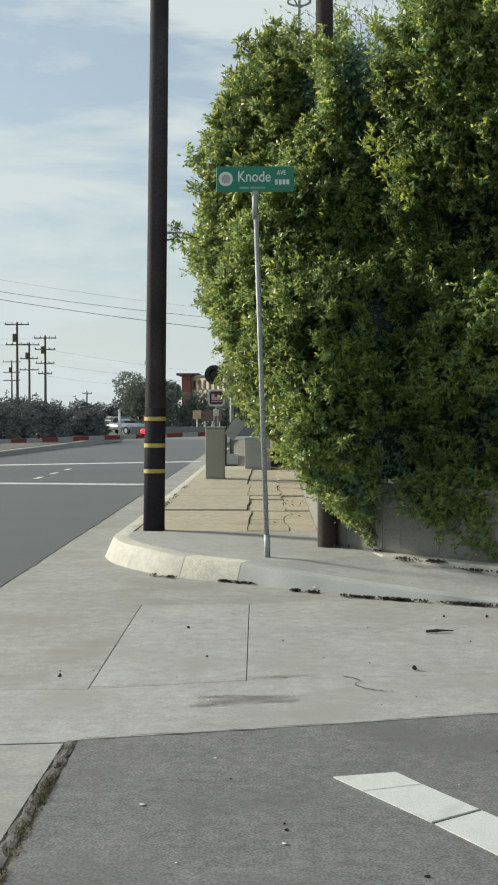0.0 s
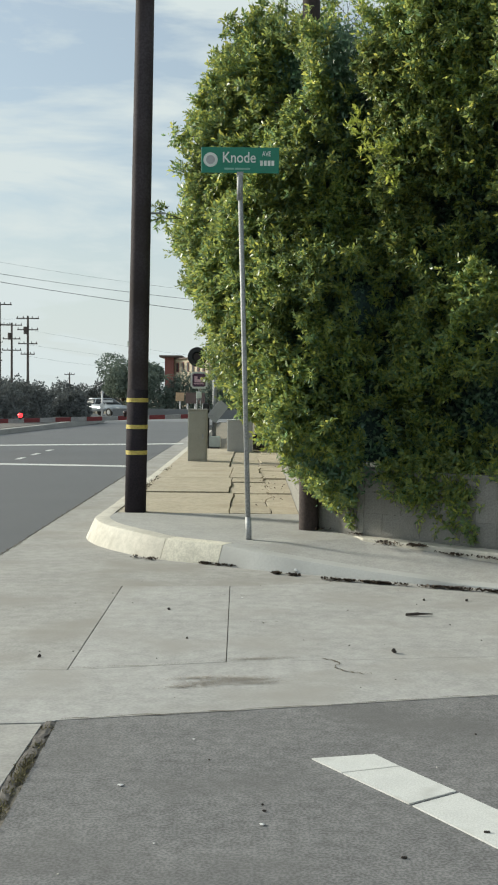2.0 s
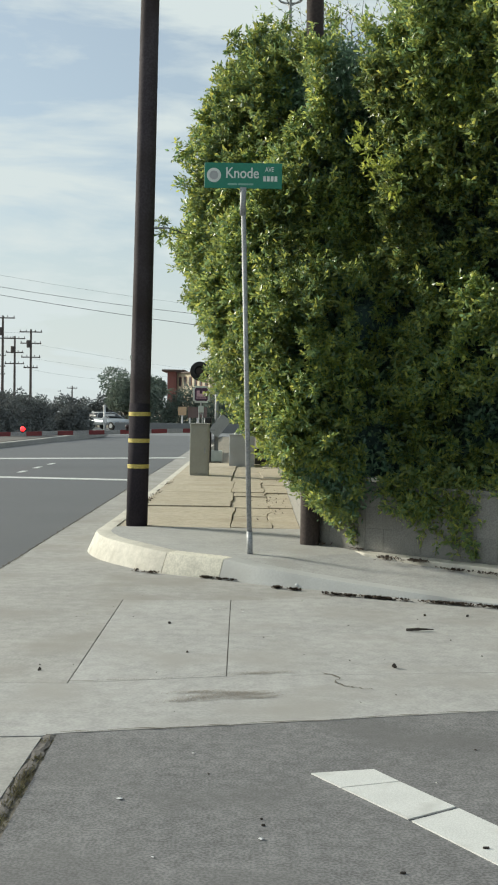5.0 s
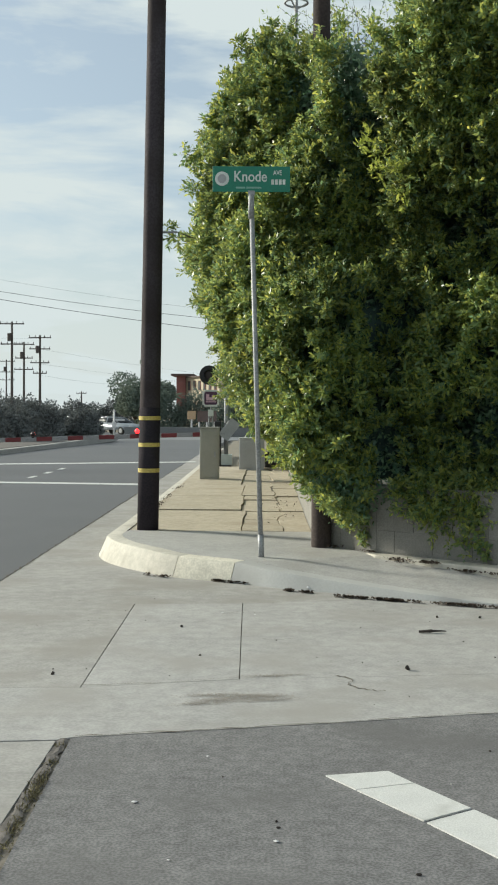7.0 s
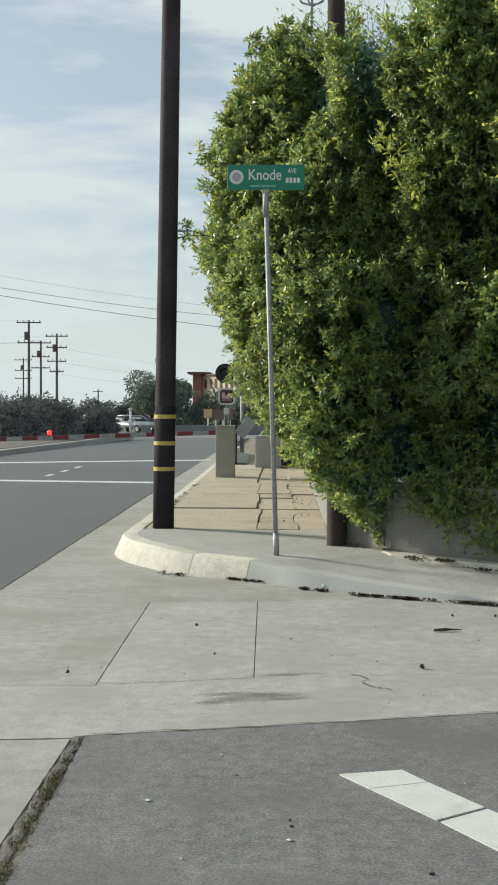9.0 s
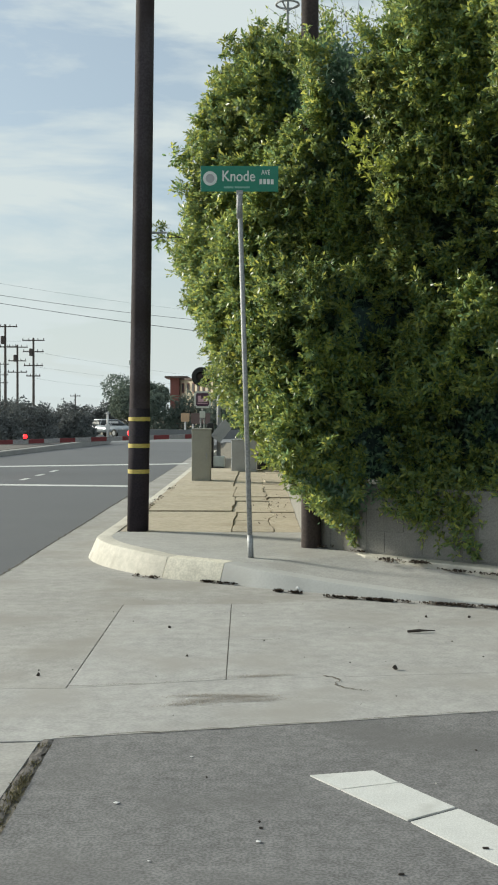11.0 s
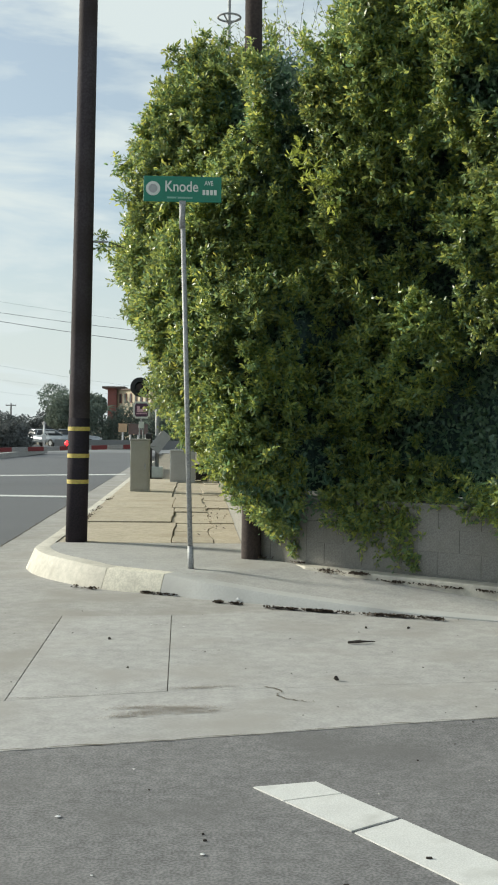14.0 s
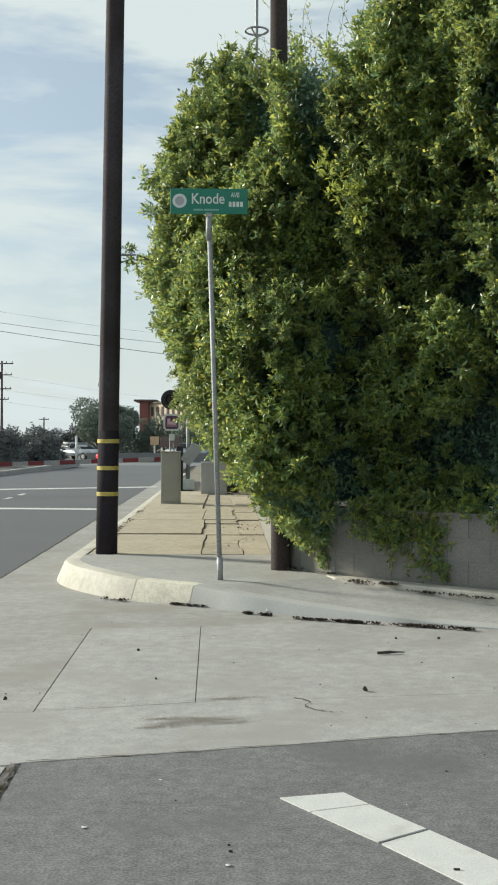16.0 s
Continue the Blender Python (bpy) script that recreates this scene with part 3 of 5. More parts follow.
def pavement():
    p = thing("pavement", 0, 0, 0, "concrete sidewalk, old and cracked along the wall", "pavement", kind="structure")
    # corner panel, dropping towards the ramp
    rim = [(*kerb_offset(i, 0.151), KERB[i][2] + 0.002) for i in range(7, len(KERB) - 5, 1)]
    far = [(5.5, 8.4, 0.02), (3.0, 9.0, 0.06), (1.95, 9.70, 0.13), (1.05, 10.42, 0.175), (0.55, 11.2, 0.185), (0.52, 12.25, 0.19), (-1.48, 12.25, 0.19)]
    bm = bmesh.new()
    top = [bm.verts.new(c) for c in rim + far]
    bm.faces.new(top)
    bmesh.ops.triangulate(bm, faces=bm.faces)
    part("slab", bm, "walk_concrete", p)
    # old tan panels, broken by crooked cracks along the wall
    ys = [12.262, 14.78, 17.2, 19.8, 24.2, 26.3]
    rnd = random.Random(4)

    def crooked(x, a, b, amp, n=7):
        return [(x + rnd.uniform(-amp, amp) * (0 < k < n), a + (b - a) * k / n) for k in range(n + 1)]
    for i, (a, b) in enumerate(zip(ys, ys[1:])):
        a, b = a + (0.008 if i == 1 else 0.002), b - (0.008 if i == 0 else 0.002)
        l1 = crooked((-0.24, -0.30, -0.34, -0.40)[min(i, 3)], a, b, 0.014)
        l2 = crooked(0.18 + rnd.uniform(-0.04, 0.06), a, b, 0.06)
        g = 0.006
        lift = (0.0, 0.018, 0.020, 0.022)[min(i, 3)]
        part("slab", prism([(-1.47, a)] + [(x - g, y) for x, y in l1] + [(-1.47, b)], 0.05, 0.19 + lift + rnd.uniform(-0.001, 0.002), 0.003), "old_walk", p)
        k = 2 + i % 2
        for lo, hi in ((0, k), (k, k + 2), (k + 2, 7)):
            part("slab", prism([(x + g, y + (g if q == 0 and lo else 0)) for q, (x, y) in enumerate(l1[lo:hi + 1])] + [(x - g, y - (0 if hi == 7 else g)) for x, y in l2[lo:hi + 1][::-1]], 0.05, 0.19 + lift + rnd.uniform(-0.018, 0.012), 0.003), "old_walk", p)
        cuts = ((0, 1, 4, 7), (0, 3, 4, 7), (0, 2, 5, 7))[i % 3]
        tilt = [0.0] + [rnd.uniform(-0.14, 0.14) for _ in cuts[1:-1]] + [0.0]
        for q in range(len(cuts) - 1):
            lo, hi = cuts[q], cuts[q + 1]
            run, w = l2[lo:hi + 1], rnd.uniform(0.004, 0.014)
            part("slab", prism([(x + g, y + (w if k == 0 and q else 0) - (w if k == len(run) - 1 and hi < 7 else 0)) for k, (x, y) in enumerate(run)] +
                               [(0.517, run[-1][1] + tilt[q + 1] - (w if hi < 7 else 0)), (0.517, run[0][1] + tilt[q] + (w if q else 0))], 0.05, 0.185 + lift + rnd.uniform(-0.016, 0.008), 0.003), "old_walk", p)
    part("joint_bed", prism([(-1.49, 12.24), (0.52, 12.24), (0.52, 26.3), (-1.49, 26.3)], 0.0, 0.15), "dirt", p, "dark dirt in the cracks")
    part("fill", prism([(r[0], r[1]) for r in rim[::-1]] + [(-1.48, 12.2), (0.5, 12.2), (1.0, 10.5), (2.5, 9.3), (5.5, 8.4)], -0.05, -0.012), "dirt", p)
    return p


pavement()


def road_lines():
    def line(pts, label):
        tagged(obj_of("road_marking", prism(pts, 0.0005, 0.006), "paint_white"), label, "road marking", "painted road markings", "structure")
    # stripe on the side street, in three worn lengths
    u, w = Vector((0.52, -0.86)).normalized(), Vector((0.86, 0.52)).normalized()
    o = Vector((0.262, 4.572))
    a0, a1 = o, Vector((0.525, 4.638))
    c0, c1 = Vector((0.592, 4.072)), Vector((0.788, 4.210))
    b0, b1 = Vector((0.372, 4.405)), Vector((0.610, 4.492))
    d0, d1 = c0 + u * 3.0, c1 + (u + (c1 - a1).normalized()) * 1.5
    line([a0, a1, b1, b0], "worn white paint at the stripe's end")
    e = u * 0.008
    line([b0 + e, b1 + e, c1, c0], "white painted stripe on grey asphalt")
    e = u * 0.02
    line([c0 + e, c1 + e, d1, d0], "white painted stripe on grey asphalt, scuffed")
    line([(-9.0, 23.30), (-2.32, 22.62), (-2.32, 23.05), (-9.0, 23.75)], "white limit line across the road before the crossing")
    line([(-9.0, 30.0), (-2.05, 33.0), (-2.05, 33.6), (-9.0, 30.6)], "white line across the road at the crossing")
    for y in (24.8, 26.6, 28.4):
        line([(-5.25, y), (-5.13, y), (-5.13, y + 0.7), (-5.25, y + 0.7)], "short white lane dash")


road_lines()


# ---- poles and the street sign ----
def wooden_pole(x, y, z, h, r0, r1, lean, material, label):
    p = thing("utility_pole", x, y, z, label, "utility pole", "wooden utility poles")
    bm = bmesh.new()
    rings, rnd = [], random.Random(int(x * 100))
    N = 20
    for i in range(41):
        t = i / 40
        r = r0 + (r1 - r0) * t
        c = Vector((lean[0] * t, lean[1] * t, h * t - (0.3 if i == 0 else 0)))
        rings.append([bm.verts.new((c.x + math.cos(k / N * 6.2832) * r * (1 + 0.02 * math.sin(k * 2.3 + i * 0.2)) , c.y + math.sin(k / N * 6.2832) * r * (1 + 0.02 * math.cos(k * 1.7 + i * 0.3)), c.z)) for k in range(N)])
    for a, b in zip(rings, rings[1:]):
        for k in range(N):
            bm.faces.new((a[k], a[(k + 1) % N], b[(k + 1) % N], b[k]))
    bm.faces.new(rings[-1])
    part("shaft", bm, material, p, smooth=True)
    return p


pole = wooden_pole(-1.275, 12.33, 0.19, 11.0, 0.114, 0.086, (0.146, 0.0), "pole", "tall dark wooden utility pole with three yellow bands")
part("tar_wrap", tube((0, 0, 0.0), (0.018, 0, 1.34), 0.1175, 0.1145, 24), "tar", pole, "black tar coated pole foot", True)
for z in (0.655, 0.935, 1.225):
    part("band", tube((0.0133 * z, 0, z - 0.022), (0.0133 * z, 0, z + 0.022), 0.1195, 0.1195, 28, caps=False), "yellow_band", pole, "yellow reflective band", True)
part("step_bolt", tube((0.14, 0.0, 3.25), (0.31, -0.02, 3.25), 0.012, 0.012, 8), "galv", pole, "grey step bolt")
part("tag", box(-0.086, -0.066, -0.112, -0.090, 1.81, 1.86, 0.003, 1), "sign_white", pole, "small white metal tag")
pole2 = wooden_pole(0.557, 10.95, 0.18, 9.5, 0.096, 0.080, (-0.02, 0.9), "pole_old", "brown wooden utility pole rising through the hedge")


def street_sign():
    s = thing("street_name_sign", -0.022, 10.20, 0.18, "green street name sign on a galvanised post at the kerb", "street sign", rz=0)
    top = Vector((-0.112, 0.0, 3.27))
    part("post", tube((0, 0, -0.05), top, 0.023, 0.022, 16), "galv", s, "weathered galvanised steel post", True)
    part("sleeve", tube((0, 0, -0.02), (-0.006, 0, 0.20), 0.027, 0.027, 16), "galv", s, smooth=True)
    part("cap", tube(top - Vector((0, 0, 0.22)), top, 0.027, 0.027, 16), "galv", s, smooth=True)
    bracket = box(-0.142, -0.082, -0.016, 0.016, 3.255, 3.30, 0.004)
    part("bracket", bracket, "galv", s)
    x0, x1, z0, z1 = -0.462, 0.236, 3.289, 3.518
    blade = part("blade", box(x0, x1, -0.004, 0.004, z0, z1, 0.003, 1), "sign_green", s, "green sheet metal blade")

    def word(txt, x, z, size, wide=1.0):
        cu = bpy.data.curves.new("lettering", "FONT")
        cu.body, cu.size, cu.extrude, cu.offset = txt, size, 0.0008, size * 0.012
        ob = new("lettering", cu)
        ob.parent = blade
        ob.matrix_local = pose(x, -0.0052, z, 90, 0, 0) @ Matrix.Diagonal((wide, 1, 1, 1))
        cu.materials.append(M["sign_white"])
        return ob
    word("Knode", x0 + 0.188, z0 + 0.094, 0.134, 0.84)
    word("AVE", x0 + 0.545, z0 + 0.152, 0.060, 0.74)
    for k in range(4):
        part("bar", box(x0 + 0.528 + k * 0.034, x0 + 0.553 + k * 0.034, -0.0058, -0.0042, z0 + 0.066, z0 + 0.112), "sign_white", blade)
    for k in range(2):
        part("bar", box(x0 + (0.21, 0.305)[k], x0 + (0.295, 0.44)[k], -0.0058, -0.0042, z0 + 0.030, z0 + 0.046), "sign_pale", blade)
    seal = tube((x0 + 0.085, -0.004, z0 + 0.117), (x0 + 0.085, -0.0062, z0 + 0.117), 0.064, 0.064, 28)
    part("seal", seal, "sign_white", blade, "round pale city seal")
    ring = tube((x0 + 0.085, -0.0062, z0 + 0.117), (x0 + 0.085, -0.0072, z0 + 0.117), 0.040, 0.040, 20)
    part("seal_centre", ring, "cabinet_grey", blade, "grey centre of the seal")
    return s


street_sign()


# ---- wall and hedge ----
WALL = [(0.52, 40.0), (0.52, 11.75), (0.62, 11.05), (1.05, 10.50), (1.95, 9.78), (3.2, 8.8), (5.5, 7.1)]


def block_wall():
    w = thing("wall_block", 0, 0, 0, "low grey concrete block wall beside the sidewalk", "wall", kind="structure")
    along = []
    for a, b in zip(WALL, WALL[1:]):
        along.append((Vector(a), Vector(b)))
    shared = {}
    for si, (a, b) in enumerate(along):
        u = (b - a).normalized()
        n = Vector((u.y, -u.x))
        n = -n if n.dot(Vector((-1, -1))) < 0 else n       # towards the street
        L = (b - a).length
        back = -n * 0.19
        part("wall_core", prism([tuple(a - n * 0.004), tuple(b - n * 0.004), tuple(b + back), tuple(a + back)], -0.05, 0.775), "mortar", w)
        for c in range(4):
            z0 = 0.0 + c * 0.2
            s = -0.2 if c % 2 else 0.0
            while s < L:
                s0, s1 = max(s, 0) + 0.002, min(s + 0.4, L) - 0.002
                if s1 - s0 > 0.05 and (a + u * s0).y < 22:
                    key = (si, round(s1 - s0, 3))
                    if key not in shared:
                        ln = s1 - s0
                        bm = prism([(0, 0), tuple(u * ln), tuple(u * ln - n * 0.03), tuple(-n * 0.03)], 0.002, 0.198)
                        me = bpy.data.meshes.new("brick")
                        bmesh.ops.recalc_face_normals(bm, faces=bm.faces)
                        bm.to_mesh(me)
                        bm.free()
                        me.materials.append(M["block"])
                        shared[key] = me
                    ob = new("brick", shared[key])
                    ob.parent = w
                    p = a + u * s0
                    ob.location = (p.x, p.y, z0)
                s += 0.4
        cap = [tuple(a + n * 0.012), tuple(b + n * 0.012), tuple(b + back), tuple(a + back)]
        part("coping", prism(cap, 0.778, 0.815, 0.006), "block", w)
    return w


block_wall()
tagged(obj_of("footing", prism([(0.95, 10.52), (1.02, 10.28), (1.95, 9.50), (3.2, 8.52), (5.5, 6.85), (5.6, 7.0), (3.25, 8.75), (1.97, 9.75), (1.06, 10.48)], -0.05, [0.185, 0.19, 0.185, 0.18, 0.18, 0.18, 0.18, 0.185, 0.19], 0.012), "kerb"),
       "narrow concrete footing kerb along the wall", "kerb", kind="structure")

# how far the hedge stands out from the wall line, by height: along the sidewalk and on the corner face
SIDE = ([0.35, 0.8, 1.1, 1.4, 1.8, 2.4, 3.0, 3.6, 4.3, 4.8, 5.2], [-0.3, -0.15, 0.08, 0.44, 0.78, 1.0, 1.12, 1.22, 1.16, 0.92, 0.3])
FACE = ([0.35, 0.6, 1.0, 1.6, 2.5, 3.6, 4.6, 5.4, 6.2, 7.0], [0.06, 0.10, 0.14, 0.14, 0.14, 0.26, 0.42, 0.25, -0.3, -1.1])


def hedge_frame(s):
    """Plan point, outward direction and share of the corner face along the hedge's foot; s in metres from the corner, minus along the sidewalk."""
    t = np.clip((s + 0.02) / 0.62, 0, 1)
    t = t * t * (3 - 2 * t)
    ang = np.radians(180 + 52 * t)
    out = np.stack([np.cos(ang), np.sin(ang)], 1)
    left = np.stack([np.full_like(s, 0.62), 11.1 - s], 1)
    face = np.stack([0.62 + s * 0.775, 11.1 - s * 0.632], 1)
    k = 1 / (1 + np.exp(-s / 0.2))[:, None]
    return left * (1 - k) + face * k, out, t


def hedge_out(s, z, t):
    """How far the hedge stands out at s and height z, before the small lumps: narrow at the corner, fuller along the sidewalk."""
    zs = (z - 0.35) / (hedge_top(s) - 0.35)
    side = np.interp(zs * 4.85 + 0.35, *SIDE) * np.interp(s, [-25, -6, -3, -2.2, -1.5, -0.6, -0.25, 0.1], [0.5, 1.0, 1.12, 1.06, 0.84, 0.52, 0.42, 0.34])
    o = side * (1 - t) + np.interp(z, *FACE) * t
    ramp = lambda a, b: np.clip((z - a) / (b - a), 0, 1)
    o -= 0.60 * np.exp(-((s - 0.62) / 0.28) ** 2) * ramp(2.6, 3.1) * (1 - ramp(4.0, 4.7))      # deep hollow beside the pole
    o += 0.50 * np.exp(-((s - 0.46) / 0.24) ** 2) * (1 - ramp(2.4, 3.0)) * ramp(0.5, 0.9)      # full lobe below it
    o += 0.36 * np.exp(-((s + 0.08) / 0.30) ** 2) * ramp(1.2, 1.7) * (1 - ramp(2.7, 3.2))      # sunny shoulder at the corner
    o -= 0.16 * np.exp(-((s - 1.02) / 0.17) ** 2) * ramp(0.6, 0.9) * (1 - ramp(2.4, 2.9))      # shaded gap beside the lobe
    o -= 0.06 * np.exp(-((s - 1.5) / 0.36) ** 2) * ramp(1.0, 1.5) * (1 - ramp(3.2, 3.8))      # flatter, shaded face
    return o


def hedge_top(s):
    return np.interp(s, [-25, -9, -4, -2.5, -1.6, -0.6, 0.2, 1.0, 1.35, 2.2, 6], [3.0, 4.1, 5.2, 5.45, 5.35, 5.15, 4.9, 4.8, 6.1, 7.0, 7.4])


def hedge_points(n, rng, depth):
    """Points on (or depth metres inside) the lumpy outside of the hedge, with outward directions."""
    s = np.where(rng.random(n) < 0.50, rng.uniform(-2.6, 0.5, n), np.where(rng.random(n) < 0.62, rng.uniform(0.3, 4.6, n), -2.0 - 22 * rng.random(n) ** 1.8))
    u = rng.random(n)
    high = rng.random(n) < 0.22          # the broad sloping top of the corner face
    s = np.where(high, rng.uniform(0.6, 4.8, n), s)
    u = np.where(high, 0.5 + 0.5 * u, u)
    p, out, t = hedge_frame(s)
    top = hedge_top(s)
    low = np.where(s < -0.5, np.interp(s, [-24, -8, -2.5, -0.5], [0.9, 0.8, 0.85, 0.9]), np.interp(s, [-0.5, 0.0, 0.20, 0.32, 0.42, 0.56, 0.66, 0.78, 1.0, 1.15, 1.5, 1.72, 1.88, 2.1, 3], [0.9, 0.98, 0.95, 0.80, 0.48, 0.40, 0.55, 0.72, 0.70, 0.46, 0.34, 0.24, 0.55, 0.72, 0.70]))
    z = low + (top - low) * u
    o = hedge_out(s, z, t)
    q = np.column_stack([p + out * o[:, None], z])
    lump = 0.36 * vnoise(q * [1, 1, 0.75], 0.8, 3) + 0.28 * vnoise(q * [1, 1, 0.8], 0.40, 5) + 0.08 * vnoise(q, 0.17, 7)
    o2 = o + lump - depth
    q = np.column_stack([p + out * o2[:, None], z])
    up = np.clip((z - np.where(t > 0.5, 3.9, 4.2)) / 1.1, 0, 1)
    slant = out + (1 - t)[:, None] * np.clip((s + 4) / 2, 0, 1)[:, None] * [0.0, -0.38]
    nrm = np.column_stack([slant * (1 - 0.5 * up)[:, None], up * 0.9 - 0.05])
    q[:, 2] += 0.12 * vnoise(q, 0.4, 9) * up + up * 0.2 * vnoise(q, 0.9, 11)
    return q, nrm, lump, t


def sprays(c, nrm, rng, twigs, per, size, reach, lift=0.45, loose=0.5):
    """Leafy boughs from the points c: short twigs along each bough, a tuft of leaves towards each twig's tip."""
    n = len(c)
    d = nrm + loose * rng.normal(size=(n, 3)) + [0, 0, lift]
    d /= np.linalg.norm(d, axis=1)[:, None]
    run = reach * (0.3 + 0.7 * rng.random(n) ** 1.5)
    k = np.repeat(np.arange(n), twigs)
    start = c[k] + d[k] * (run[k] * rng.random(len(k)) ** 0.7)[:, None]
    td = d[k] + 0.65 * rng.normal(size=(len(k), 3))
    td /= np.linalg.norm(td, axis=1)[:, None]
    tl = 0.05 + 0.09 * rng.random(len(k))
    j = np.repeat(np.arange(len(k)), per)
    centers = start[j] + td[j] * (tl[j] * (0.2 + 0.8 * rng.random(len(j))))[:, None] + 0.008 * rng.normal(size=(len(j), 3))
    return leaves(centers, td[j], np.full(len(j), size), rng, 0.05, 0.5, 0.3, 0.38)


def hedge():
    h = thing("hedge", 0, 0, 0, "tall dense green ficus hedge spilling over the block wall", "hedge")
    rng = np.random.default_rng(7)
    # inner mass of twigs and leaves, its shade put into the dark colour
    ss = np.concatenate([np.linspace(-24, -3, 30), np.linspace(-2.8, 6, 60)])
    zz = np.linspace(0, 1, 30)
    S, U = np.meshgrid(ss, zz, indexing="ij")
    s, u = S.ravel(), U.ravel()
    p, out, t = hedge_frame(s)
    top = hedge_top(s) - 0.45
    z = 0.85 + (top - 0.85) * u
    o = hedge_out(s, z, t)
    q = np.column_stack([p + out * o[:, None], z])
    o = o - 0.55 + 0.2 * vnoise(q, 0.6, 3)
    q = np.column_stack([p + out * o[:, None], z])
    back = np.column_stack([p - out * 1.2, z])
    n1, n2 = len(ss), len(zz)
    idx = np.arange(n1 * n2).reshape(n1, n2)
    quads = np.stack([idx[:-1, :-1], idx[1:, :-1], idx[1:, 1:], idx[:-1, 1:]], -1).reshape(-1, 4)
    off = n1 * n2
    caps = np.stack([idx[:-1, -1], idx[1:, -1], idx[1:, -1] + off, idx[:-1, -1] + off], -1)
    low = np.stack([idx[:-1, 0] + off, idx[1:, 0] + off, idx[1:, 0], idx[:-1, 0]], -1)
    mesh_np("inner_mass", np.vstack([q, back]), np.vstack([quads, quads[:, ::-1] + off, caps, low]), "core", h, label="inside of the hedge, its shade painted in dark green")
    # inner leaves lying close over the inner mass, a darker colour standing in for shade
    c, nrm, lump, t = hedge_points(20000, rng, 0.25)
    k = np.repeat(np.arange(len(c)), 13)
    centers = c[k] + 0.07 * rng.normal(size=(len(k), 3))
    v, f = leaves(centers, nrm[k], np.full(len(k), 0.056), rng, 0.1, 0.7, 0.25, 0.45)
    mesh_np("inner_foliage", v, f, "leaf_shaded", h)
    # leafy boughs growing outward and up, with gaps between them
    c, nrm, lump, t = hedge_points(15000, rng, 0.06)
    room = vnoise(c * [1, 1, 0.6] + 3.1, 0.34, 21) + 0.7 * vnoise(c * [1, 1, 0.5], 0.8, 23)
    keep = (room > -0.34 + 0.16 * rng.normal(size=len(c))) & (lump > -0.22 + 0.1 * rng.normal(size=len(c)))
    c, nrm, room = c[keep], nrm[keep], room[keep]
    c = c + nrm * 0.10 * np.clip(room, -0.3, 0.8)[:, None]
    # the sunny lobe at the corner of the wall
    sa, za = rng.uniform(0.0, 0.78, 300), rng.uniform(0.85, 2.7, 300)
    p, out, t = hedge_frame(sa)
    c = np.vstack([c, np.column_stack([p + out * (hedge_out(sa, za, t) + rng.uniform(0.0, 0.14, 300))[:, None], za])])
    nrm = np.vstack([nrm, np.column_stack([out, np.zeros(300)])])
    v, f = sprays(c, nrm, rng, 8, 11, 0.054, 0.30)
    # trails hanging over the wall
    cs, ns = [], []
    for s0, s1, z0, z1, n in ((0.42, 0.60, 0.42, 1.0, 46), (1.08, 1.86, 0.62, 1.0, 90), (1.58, 1.84, 0.32, 0.65, 22), (1.2, 1.45, 0.50, 0.65, 14), (2.3, 3.6, 0.76, 1.0, 50)):
        sa = rng.uniform(s0, s1, n)
        p, out, t = hedge_frame(sa)
        cs.append(np.column_stack([p + out * rng.uniform(0.05, 0.16, n)[:, None], rng.uniform(z0, z1, n)]))
        ns.append(np.column_stack([out * 0.6, np.full(n, -0.9)]))
    v2, f2 = sprays(np.vstack(cs), np.vstack(ns), rng, 6, 9, 0.054, 0.16, 0.1)
    v, f = np.vstack([v, v2]), np.vstack([f, f2 + len(v)])
    mesh_np("foliage", v, f, "leaf", h)
    # long thin shoots standing out of the top and the street side
    rnd = random.Random(21)
    cs, ns = [], []
    spots = [(rnd.uniform(-2.9, -0.4), None) for _ in range(30)] + [(rnd.uniform(-2.4, -0.2), rnd.uniform(2.6, 4.6)) for _ in range(26)]
    for s0, z0 in spots:
        p, out, t = hedge_frame(np.array([s0]))
        if z0 is None:
            a = Vector((p[0][0] + out[0][0] * rnd.uniform(-0.2, 0.7), p[0][1] + out[0][1] * rnd.uniform(-0.2, 0.7), float(hedge_top(np.array([s0]))[0]) - 0.25))
            b = a + Vector((rnd.uniform(-0.3, 0.05), rnd.uniform(-0.1, 0.1), rnd.uniform(0.3, 0.75)))
        else:
            o = float(hedge_out(np.array([s0]), np.array([z0]), t)[0])
            a = Vector((p[0][0] + out[0][0] * (o - 0.1), p[0][1] + out[0][1] * (o - 0.1), z0))
            b = a + Vector((-rnd.uniform(0.25, 0.45), rnd.uniform(-0.1, 0.1), rnd.uniform(0.0, 0.25)))
        part("shoot_stem", tube(a, b, 0.006, 0.003, 5), "bark", h)
        for q in range(int((b - a).length * 46)):
            cs.append(a.lerp(b, rnd.random() ** 0.7))
            ns.append((b - a).normalized() + Vector((rnd.gauss(0, 0.5), rnd.gauss(0, 0.5), rnd.gauss(0, 0.3))))
    for a, b in ((Vector((-0.72, 12.35, 3.36)), Vector((-1.08, 12.4, 3.49))), (Vector((-0.80, 12.4, 3.40)), Vector((-1.0, 12.4, 3.40)))):
        part("shoot_stem", tube(a, b, 0.006, 0.003, 5), "bark", h)
        for q in range(5):
            cs.append(a.lerp(b, rnd.random() ** 0.7))
            ns.append((b - a).normalized() + Vector((rnd.gauss(0, 0.5), rnd.gauss(0, 0.5), rnd.gauss(0, 0.3))))
    c, nn = np.array([list(v) for v in cs]), np.array([list(v) for v in ns])
